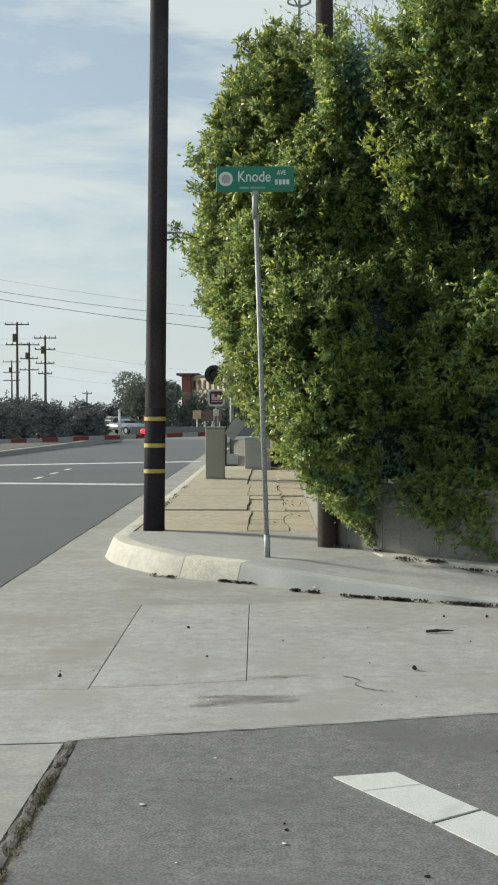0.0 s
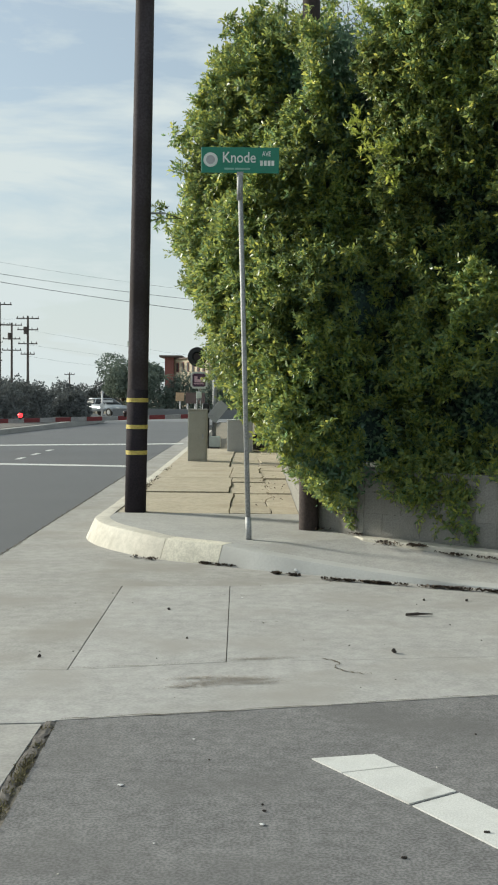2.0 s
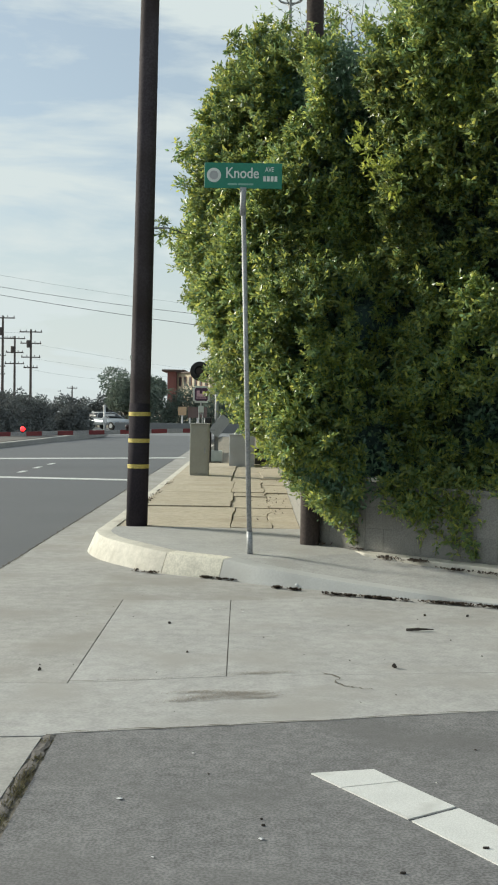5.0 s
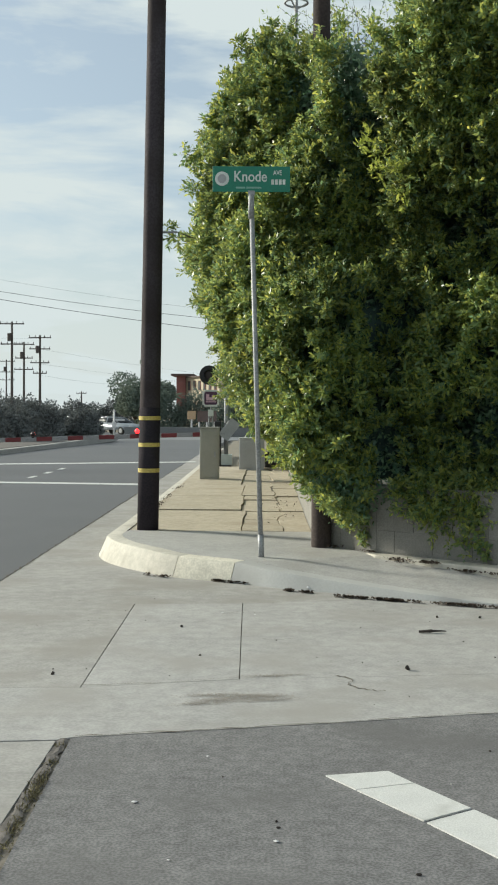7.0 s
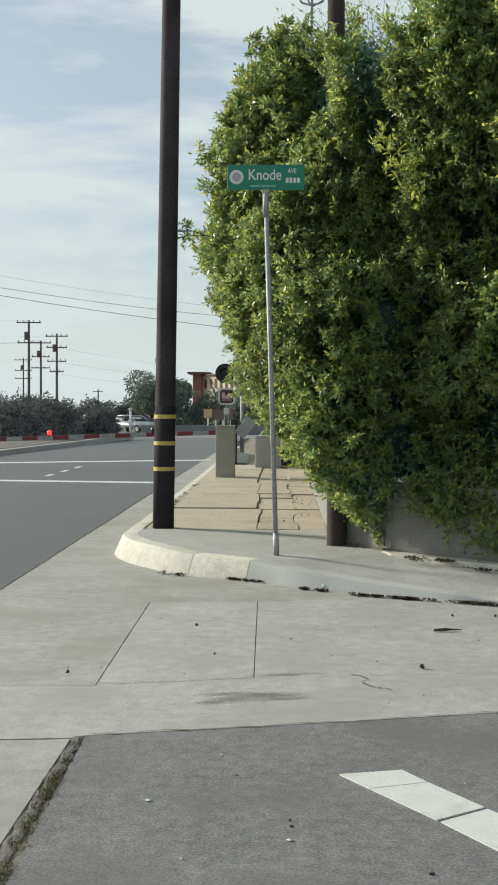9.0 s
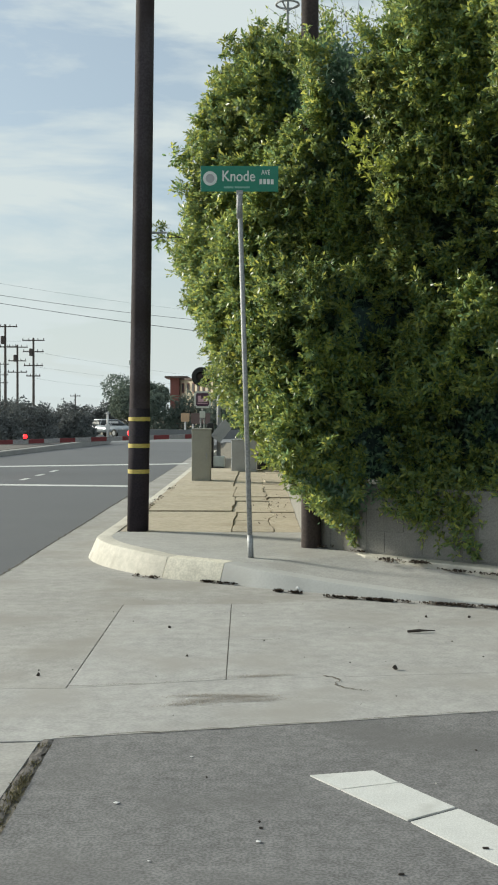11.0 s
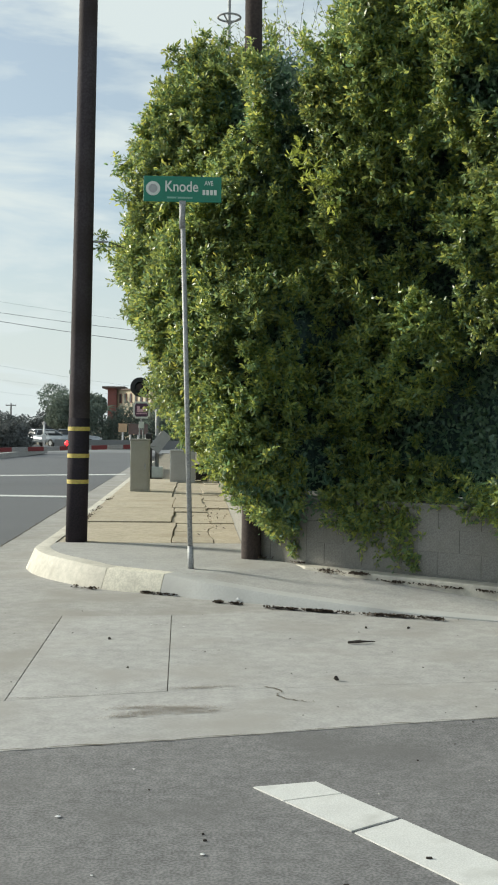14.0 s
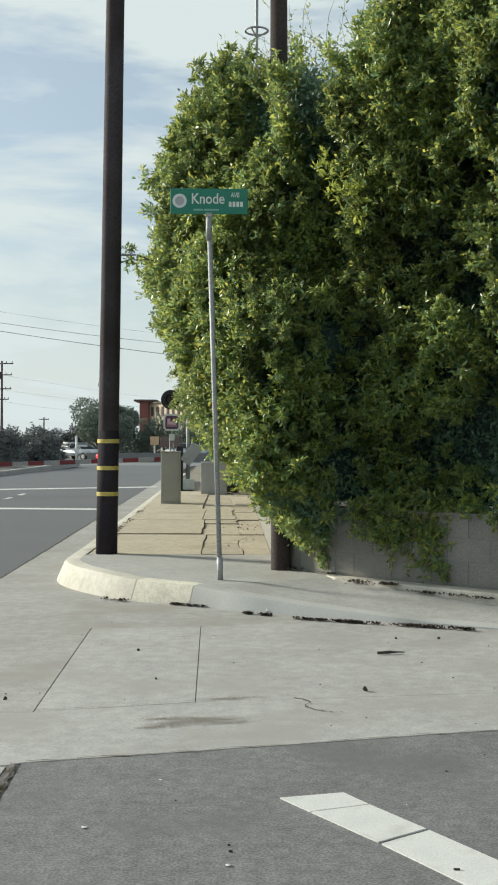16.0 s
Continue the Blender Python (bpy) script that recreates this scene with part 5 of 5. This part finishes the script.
car("car", -18.3, 93, -0.4, -90, "car_dark", "dark car standing far down the road")
moving_car = car("car", -9.0, 96, -0.4, 0, "car_silver", "silver-grey sedan driving along the far cross street")


def white_post():
    w = thing("signal_post", -10.6, 100.2, -0.4, "white signal housing on a slim grey post", "signal post")
    part("post", tube((0, 0, -0.1), (0, 0, 1.2), 0.09, 0.09, 10), "cabinet_grey", w)
    own = tube((0, 0, 1.15), (0, 0, 1.95), 0.28, 0.20, 14)
    part("housing", own, "white", w, "white rounded housing")
    bm = bmesh.new()
    bmesh.ops.create_uvsphere(bm, u_segments=14, v_segments=10, radius=0.22, matrix=Matrix.Translation((-0.12, 0, 2.3)))
    part("bell", bm, "white", w, "round white bell", True)
    part("bracket", tube((0, 0, 1.9), (-0.12, 0, 2.2), 0.04, 0.04, 8), "galv", w)


white_post()


def far_gate():
    g = thing("crossing_gate", -11.95, 89.2, -0.4, "white gate mechanism of the opposite railway crossing", "crossing gate")
    part("mast", tube((0, 0, -0.05), (0, 0, 1.85), 0.09, 0.08, 12), "white", g, smooth=True)
    part("mechanism", box(-0.16, 0.16, -0.18, 0.18, 0.55, 1.05, 0.04), "white", g)
    part("arm", box(0.1, 0.85, -0.06, 0.06, 1.12, 1.28, 0.02), "white", g)
    part("bell", tube((0, 0, 1.85), (0, 0, 2.02), 0.15, 0.05, 12), "cabinet_grey", g)


far_gate()


# ---- above the hedge ----
def antenna():
    a = thing("antenna_mast", 0.85, 34.0, -0.1, "slim tall metal mast with wire hoops behind the hedge", "antenna")
    part("rod", tube((0, 0, 0), (0, 0, 19.5), 0.06, 0.045, 10), "galv", a)
    for z in (13.8, 15.2, 16.6):
        c = bpy.data.curves.new("hoop", "CURVE")
        c.dimensions, c.bevel_depth = "3D", 0.03
        sp = c.splines.new("POLY")
        sp.points.add(23)
        for i in range(24):
            t = i / 24 * 6.2832
            sp.points[i].co = (math.cos(t) * 0.34, math.sin(t) * 0.34, z, 1)
        sp.use_cyclic_u = True
        c.materials.append(M["galv"])
        o = new("hoop", c)
        o.parent = a
        for k in range(3):
            t = k * 2.094
            part("spoke", tube((0, 0, z - 0.2), (math.cos(t) * 0.34, math.sin(t) * 0.34, z), 0.022, 0.022, 6), "galv", a)


antenna()


def hanging_twigs():
    t = thing("pepper_tree", 1.3, 13.5, 0.3, "thin hanging twigs of a tree behind the hedge", "tree")
    rng = np.random.default_rng(5)
    rnd = random.Random(5)
    part("trunk", tube((1.6, 1.0, 0), (1.0, 0.6, 7.5), 0.14, 0.07, 8), "bark", t)
    cs, ns = [], []
    for k in range(80):
        p = Vector((rnd.uniform(-0.7, 0.9), rnd.uniform(-0.6, 0.8), rnd.uniform(4.9, 5.4)))
        d = Vector((rnd.uniform(-0.5, 0.5), rnd.uniform(-0.3, 0.3), rnd.uniform(0.5, 1.0))).normalized()
        bend = Vector((rnd.uniform(-0.45, 0.45), 0, rnd.uniform(-0.35, 0.05)))
        bm = bmesh.new()
        for q in range(6):
            e = p + d * rnd.uniform(0.12, 0.22)
            tube(p, e, 0.0045 - 0.0005 * q, 0.004 - 0.0005 * q, 4, bm)
            if q:
                for m in range(rnd.randint(2, 7)):
                    cs.append(p.lerp(e, rnd.random()) + Vector((rnd.gauss(0, 0.02), rnd.gauss(0, 0.02), 0)))
                    ns.append(d + Vector((rnd.uniform(-1, 1), rnd.uniform(-1, 1), rnd.uniform(-0.8, 0.5))))
            p, d = e, (d + bend * 0.4 + Vector((rnd.gauss(0, 0.12), rnd.gauss(0, 0.1), rnd.gauss(0, 0.1)))).normalized()
        part("twig", bm, "bark", t)
    c, n = np.array([list(v) for v in cs]), np.array([list(v) for v in ns])
    v, f = leaves(c, n, np.full(len(c), 0.05), rng, 0.1, 0.5, 0.2, 0.36)
    mesh_np("foliage", v, f, "leaf", t)


hanging_twigs()


def young_lit_sprays():
    """Pale yellow young shoots standing out on the hedge's face. Low clumps paint in sunlight."""
    rng = np.random.default_rng(9)
    vs, fs, off = [], [], 0
    for x, y, z, n, r in ((1.04, 9.98, 3.62, 28, 0.10), (1.18, 9.95, 3.58, 18, 0.09), (0.92, 10.02, 3.84, 22, 0.07), (1.10, 9.95, 3.36, 12, 0.10), (0.42, 10.35, 1.35, 60, 0.16), (0.30, 10.7, 1.0, 70, 0.16), (0.36, 10.5, 1.1, 60, 0.14)):
        c = rng.normal(size=(n // 9 + 2, 3)) * [r, r * 0.4, r * 0.35] + [x, y, z]
        v, f = sprays(c, np.tile([-0.5, -0.6, 0.2], (len(c), 1)), rng, 3, 6, 0.06, 0.12, 0.3, 0.4)
        vs.append(v), fs.append(f + off)
        off += len(v)
    tagged(mesh_np("young_leaves", np.vstack(vs), np.vstack(fs), "leaf_young_lit", hedge_thing, label="yellow-green young leaves and leaves painted sunlit"), kind="stuff")


young_lit_sprays()


# ---- small things on the ground ----
def scatter():
    rng = np.random.default_rng(3)
    rnd = random.Random(3)
    # dry leaf litter along the kerb foot and the wall
    cs = []
    for (xa, ya), (xb, yb), z, n, wob in (((-0.44, 9.87), (-0.08, 9.66), 0.004, 420, 0.012), ((0.18, 9.36), (0.50, 9.17), 0.004, 220, 0.010), ((0.58, 9.08), (1.10, 8.86), 0.004, 600, 0.011),
                                          ((1.1, 8.86), (1.9, 8.54), 0.006, 500, 0.012), ((-1.15, 10.24), (-0.85, 10.03), 0.006, 90, 0.012), ((1.15, 9.95), (1.45, 9.82), 0.18, 130, 0.05),
                                          ((0.65, 10.9), (1.0, 10.45), 0.195, 90, 0.03), ((1.05, 10.22), (1.6, 9.75), 0.175, 180, 0.014), ((1.6, 9.75), (2.5, 9.04), 0.135, 260, 0.014), ((0.2, 12.4), (0.40, 22), 0.20, 90, 0.12), ((-1.45, 14.5), (-1.42, 22), 0.212, 260, 0.03)):
        spots = rng.random(max(4, n // 45))          # swept into loose heaps
        t = np.clip(rng.choice(spots, n) + rng.normal(size=n) * 0.05, 0, 1)
        c = np.column_stack([xa + (xb - xa) * t + rng.normal(size=n) * wob, ya + (yb - ya) * t + rng.normal(size=n) * wob, np.full(n, z) + 0.006 * rng.random(n)])
        cs.append(c)
    c = np.vstack(cs)
    v, f = leaves(c, np.tile([0.1, -0.1, 0.6], (len(c), 1)), np.full(len(c), 0.03), rng, 0.0, 0.9, 0.2, 0.5)
    base = np.repeat(c[:, 2], 4)
    v[:, 2] = base + np.clip(v[:, 2] - base, -0.003, 0.02) * 0.9
    tagged(mesh_np("leaf_litter", v, f, "litter"), "dry brown leaf litter along the kerb and wall", "leaf litter", kind="stuff")
    # weeds in the gap between asphalt and concrete
    n = 1500
    t = np.clip(rng.choice(rng.random(26), n) + 0.012 * rng.normal(size=n), 0, 1)
    c = np.column_stack([-0.90 + 0.04 * t + 0.014 * rng.normal(size=n), 5.05 - 2.2 * t, np.full(n, -0.002)])
    v, f = leaves(c, np.tile([0, 0, 0.5], (n, 1)), np.full(n, 0.022), rng, -0.2, 0.8, 0.2, 0.16)
    tagged(mesh_np("weeds", v, f, "dry_grass"), "dry weeds growing in the pavement gap", "weeds", kind="stuff")
    bm = bmesh.new()
    rows = []
    for k in range(90):
        y = 5.07 - 0.06 * k
        a, b = -0.935 + rnd.uniform(-0.003, 0.008), -0.872 + rnd.uniform(-0.014, 0.008)
        rows.append([bm.verts.new((a + (b - a) * q / 3, y, (-0.004, 0.001, 0.002, -0.002)[q] + rnd.uniform(-0.005, 0.004))) for q in range(4)])
    for r0, r1 in zip(rows, rows[1:]):
        for q in range(3):
            bm.faces.new((r0[q], r0[q + 1], r1[q + 1], r1[q]))
    tagged(obj_of("soil_strip", bm, "soil"), "crumbly dark soil filling the pavement gap", "soil", kind="structure")
    # dusty dirt left on the apron
    n = 5200
    streak = rng.integers(0, 7, n)
    c = np.column_stack([np.array([-0.30, -0.20, -0.08, 0.0, -0.26, 0.02, 0.06])[streak] + 0.085 * rng.normal(size=n), np.array([5.74, 5.80, 5.86, 5.82, 5.90, 5.75, 6.28])[streak] + 0.020 * rng.normal(size=n), np.full(n, 0.003)])
    c[:, 1] += (c[:, 0] + 0.14) * 0.2
    v, f = leaves(c, np.tile([0, 0, 1.0], (n, 1)), np.full(n, 0.0065), rng, 0.0, 0.7, 0.0, 0.9)
    v[:, 2] = np.repeat(0.002 + 0.004 * rng.random(n), 4)
    tagged(mesh_np("dust", v, f, "dust"), "thin brownish dust smeared on the concrete apron", "dust", kind="stuff")
    # pebbles and crumbs
    for k in range(60):
        x, y = rnd.uniform(-2.2, 2.4), rnd.uniform(3.4, 9.0)
        if rnd.random() < 0.25:
            x, y = rnd.uniform(0.4, 2.4), rnd.uniform(6, 8.6)
        r = rnd.choice((0.003, 0.004, 0.005, 0.006))
        bm = bmesh.new()
        bmesh.ops.create_icosphere(bm, subdivisions=1, radius=r)
        for vv in bm.verts:
            vv.co *= rnd.uniform(0.7, 1.2)
            vv.co.z *= 0.7
        o = obj_of("pebble", bm, "pebble_dark" if rnd.random() < 0.65 else "kerb")
        o.location = (x, y, r * 0.4)
        tagged(o, "small loose pebble on the pavement", "pebble", "loose pebbles")
    for x, y, r in ((-0.562, 7.744, 0.013), (-0.383, 6.834, 0.010), (-1.185, 6.307, 0.013), (1.269, 8.197, 0.012), (1.578, 8.193, 0.014)):
        bm = bmesh.new()
        bmesh.ops.create_icosphere(bm, subdivisions=1, radius=r)
        for vv in bm.verts:
            vv.co *= rnd.uniform(0.65, 1.2)
        o = tagged(obj_of("pebble", bm, "pebble_dark"), "dark stone lying on the concrete", "pebble", "loose pebbles")
        o.location = (x, y, r * 0.4)
    chip = tagged(obj_of("bark_chip", box(-0.011, 0.011, -0.005, 0.005, 0, 0.006, 0.002, 1), "pebble_dark"), "dark bark chip on the white stripe", "bark chip", "bark chips")
    chip.location = (0.821, 3.804, 0.006)
    # bigger bits: a dark clod, a twig, white scraps
    bm = bmesh.new()
    bmesh.ops.create_icosphere(bm, subdivisions=2, radius=0.015)
    for vv in bm.verts:
        vv.co *= 1 + 0.6 * noise.noise(vv.co * 75)
        vv.co.z *= 1.2 if vv.co.z > 0 else 0.6
    o = tagged(obj_of("clod", bm, "pebble_dark"), "small dark clod on the concrete", "clod")
    o.location = (0.84, 6.5, 0.012)
    tw = thing("twig", 1.145, 7.60, 0.008, "dry brown twig lying on the concrete", "twig")
    part("stem", tube((-0.09, 0, 0.004), (0.0, 0.012, 0.008), 0.009, 0.011, 6), "pebble_dark", tw)
    part("stem", tube((0.0, 0.012, 0.008), (0.10, 0.03, 0.004), 0.008, 0.003, 6), "pebble_dark", tw)
    part("stem", tube((-0.02, -0.006, 0.002), (0.07, 0.05, 0.004), 0.004, 0.002, 5), "pebble_dark", tw)
    for x, y, s in ((0.378, 9.40, 0.032), (-0.30, 8.30, 0.012), (0.053, 3.861, 0.012), (-0.483, 4.238, 0.013), (-0.234, 4.819, 0.008), (-0.307, 3.688, 0.006), (-0.319, 5.796, 0.008), (-0.06, 8.22, 0.012)):
        bm = bmesh.new()
        bmesh.ops.create_icosphere(bm, subdivisions=1, radius=s)
        for vv in bm.verts:
            vv.co.z = abs(vv.co.z) * (1.4 if s > 0.03 else 0.5)
            vv.co.x *= rnd.uniform(0.8, 1.2)
        o = tagged(obj_of("paper_scrap", bm, "white"), "crumpled white paper scrap on the ground", "litter", "paper scraps")
        o.location = (x, y, 0.002)
    for x, y, w in ((0.062, 3.989, 0.016), (0.056, 4.05, 0.010), (0.51, 3.594, 0.020)):
        bm = box(-w / 2, w / 2, -w / 5, w / 5, 0, 0.008, 0.003, 1)
        o = tagged(obj_of("bark_chip", bm, "pebble_dark"), "dark bark chip on the asphalt", "bark chip", "bark chips")
        o.location = (x, y, 0.0)


M["dust"] = mat("dust", (0.235, 0.212, 0.185), (0.275, 0.25, 0.22), 0.95, 30, 90, 0.0, per_island=0.15)
M["litter"] = mat("litter", (0.042, 0.030, 0.022), (0.085, 0.060, 0.040), 0.9, 30, 90, 0.0, per_island=0.4)
M["dry_grass"] = mat("dry_grass", (0.13, 0.11, 0.05), (0.09, 0.085, 0.04), 0.9, 30, 90, 0.0, per_island=0.5)
M["pebble_dark"] = mat("pebble_dark", (0.045, 0.036, 0.03), None, 0.9, 20, 90, 0.2, 0.002)
scatter()


def crack(name, pts, w, z, label):
    """A thin jagged groove line filled with dirt."""
    bm = bmesh.new()
    rnd = random.Random(len(pts) + int(pts[0][0] * 50))
    rows = []
    for (xa, ya), (xb, yb) in zip(pts, pts[1:]):
        for k in range(6):
            t = k / 6
            ww = w * rnd.uniform(0.3, 1.0)
            x, y = xa + (xb - xa) * t + rnd.uniform(-1, 1) * w * 1.2, ya + (yb - ya) * t + rnd.uniform(-1, 1) * w * 1.2
            rows.append((x, y, ww))
    rows.append((*pts[-1], w * 0.3))
    vs = [(bm.verts.new((x - ww / 2, y - ww / 2, z)), bm.verts.new((x + ww / 2, y + ww / 2, z))) for x, y, ww in rows]
    for a, b in zip(vs, vs[1:]):
        bm.faces.new((a[0], a[1], b[1], b[0]))
    tagged(obj_of(name, bm, "crack_dirt"), label, "crack", "cracks in the concrete", "structure")


M["crack_dirt"] = mat("crack_dirt", (0.10, 0.085, 0.065), None, 0.95, 20, 90, 0.0)
crack("crack", [(0.42, 6.35), (0.50, 6.25), (0.47, 6.12), (0.57, 6.02), (0.66, 6.0)], 0.010, 0.004, "thin jagged crack in the concrete apron")
crack("crack", [(-0.30, 8.28), (-0.17, 8.34), (0.0, 8.31)], 0.008, 0.004, "short crack across the apron joint")
crack("crack", [(0.0, 7.35), (0.12, 7.33), (0.2, 7.37)], 0.007, 0.004, "short faint crack in the concrete")
crack("crack", [(-0.98, 6.06), (-0.6, 6.12), (-0.12, 6.28)], 0.007, 0.004, "faint crack along the apron joint")
crack("crack", [(-2.295, 4.0 + 0.6 * k) for k in range(34)], 0.018, 0.005, "ragged dark gap between gutter and asphalt")
crack("crack", [(-0.87, 5.085), (-0.4, 5.195), (0.06, 5.305), (0.6, 5.44), (1.13, 5.575), (1.9, 5.75), (2.6, 5.915)], 0.014, 0.005, "ragged dark gap along the apron edge")


def bird():
    b = thing("bird", -8.0, 30.0, 6.4, "small dark bird flying across the sky", "bird")
    bm = bmesh.new()
    bmesh.ops.create_uvsphere(bm, u_segments=12, v_segments=8, radius=0.035)
    for v in bm.verts:
        v.co.x *= 2.3
        v.co.z *= 0.85
    part("body", bm, "black", b, smooth=True)
    bm = bmesh.new()
    bmesh.ops.create_uvsphere(bm, u_segments=10, v_segments=6, radius=0.024, matrix=Matrix.Translation((0.085, 0, 0.012)))
    part("head", bm, "black", b, smooth=True)
    part("beak", tube((0.105, 0, 0.01), (0.13, 0, 0.006), 0.007, 0.001, 6), "black", b)
    part("tail", prism([(-0.06, -0.012), (-0.15, -0.03), (-0.15, 0.03), (-0.06, 0.012)], -0.004, 0.004), "black", b)
    wings = []
    for sy in (-1, 1):
        w = part("wing", prism([(0.045, 0.0), (0.055, sy * 0.07), (0.0, sy * 0.17), (-0.03, sy * 0.09), (-0.045, 0.0)][::sy], -0.003, 0.004), "black", b)
        w.location = (0, sy * 0.02, 0.015)
        wings.append(w)
    return b, wings


flying_bird, bird_wings = bird()
flying_bird.scale = (0.62, 0.62, 0.62)


# ---- what moves ----
def motions():
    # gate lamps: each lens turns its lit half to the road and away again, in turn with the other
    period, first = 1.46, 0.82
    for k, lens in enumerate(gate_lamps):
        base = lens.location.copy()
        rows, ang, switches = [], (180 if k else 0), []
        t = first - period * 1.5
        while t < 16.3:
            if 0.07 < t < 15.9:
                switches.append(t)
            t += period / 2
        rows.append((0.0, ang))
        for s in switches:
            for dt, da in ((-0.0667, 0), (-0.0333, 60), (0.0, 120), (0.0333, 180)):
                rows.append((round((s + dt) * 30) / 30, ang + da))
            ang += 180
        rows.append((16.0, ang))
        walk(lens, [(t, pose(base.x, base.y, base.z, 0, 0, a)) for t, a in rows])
    # the grey sedan crosses from behind the pole towards the gate
    speed = 3.6
    walk(moving_car, [(t, pose(-8.5 + speed * (t - 14.5), 96.0, -0.4, 0, 0, 0)) for t in (0.0, 4.0, 8.0, 12.0, 14.5, 16.0)])
    # the bird crosses the sky from left to right, beating its wings
    walk(flying_bird, [(t, pose(-6.51 + 2.78 * (t - 0.5), 30.0, 6.4, 0, 0, 0)) for t in (0.0, 2.0, 4.0, 8.0, 12.0, 16.0)])
    for k, wing in enumerate(bird_wings):
        sy = (-1, 1)[k]
        rows = [(i / 10, pose(0, sy * 0.02, 0.015, sy * (35 if i % 2 else -20), 0, 0)) for i in range(0, 31)]
        rows.append((16.0, rows[-1][1]))
        walk(wing, rows)


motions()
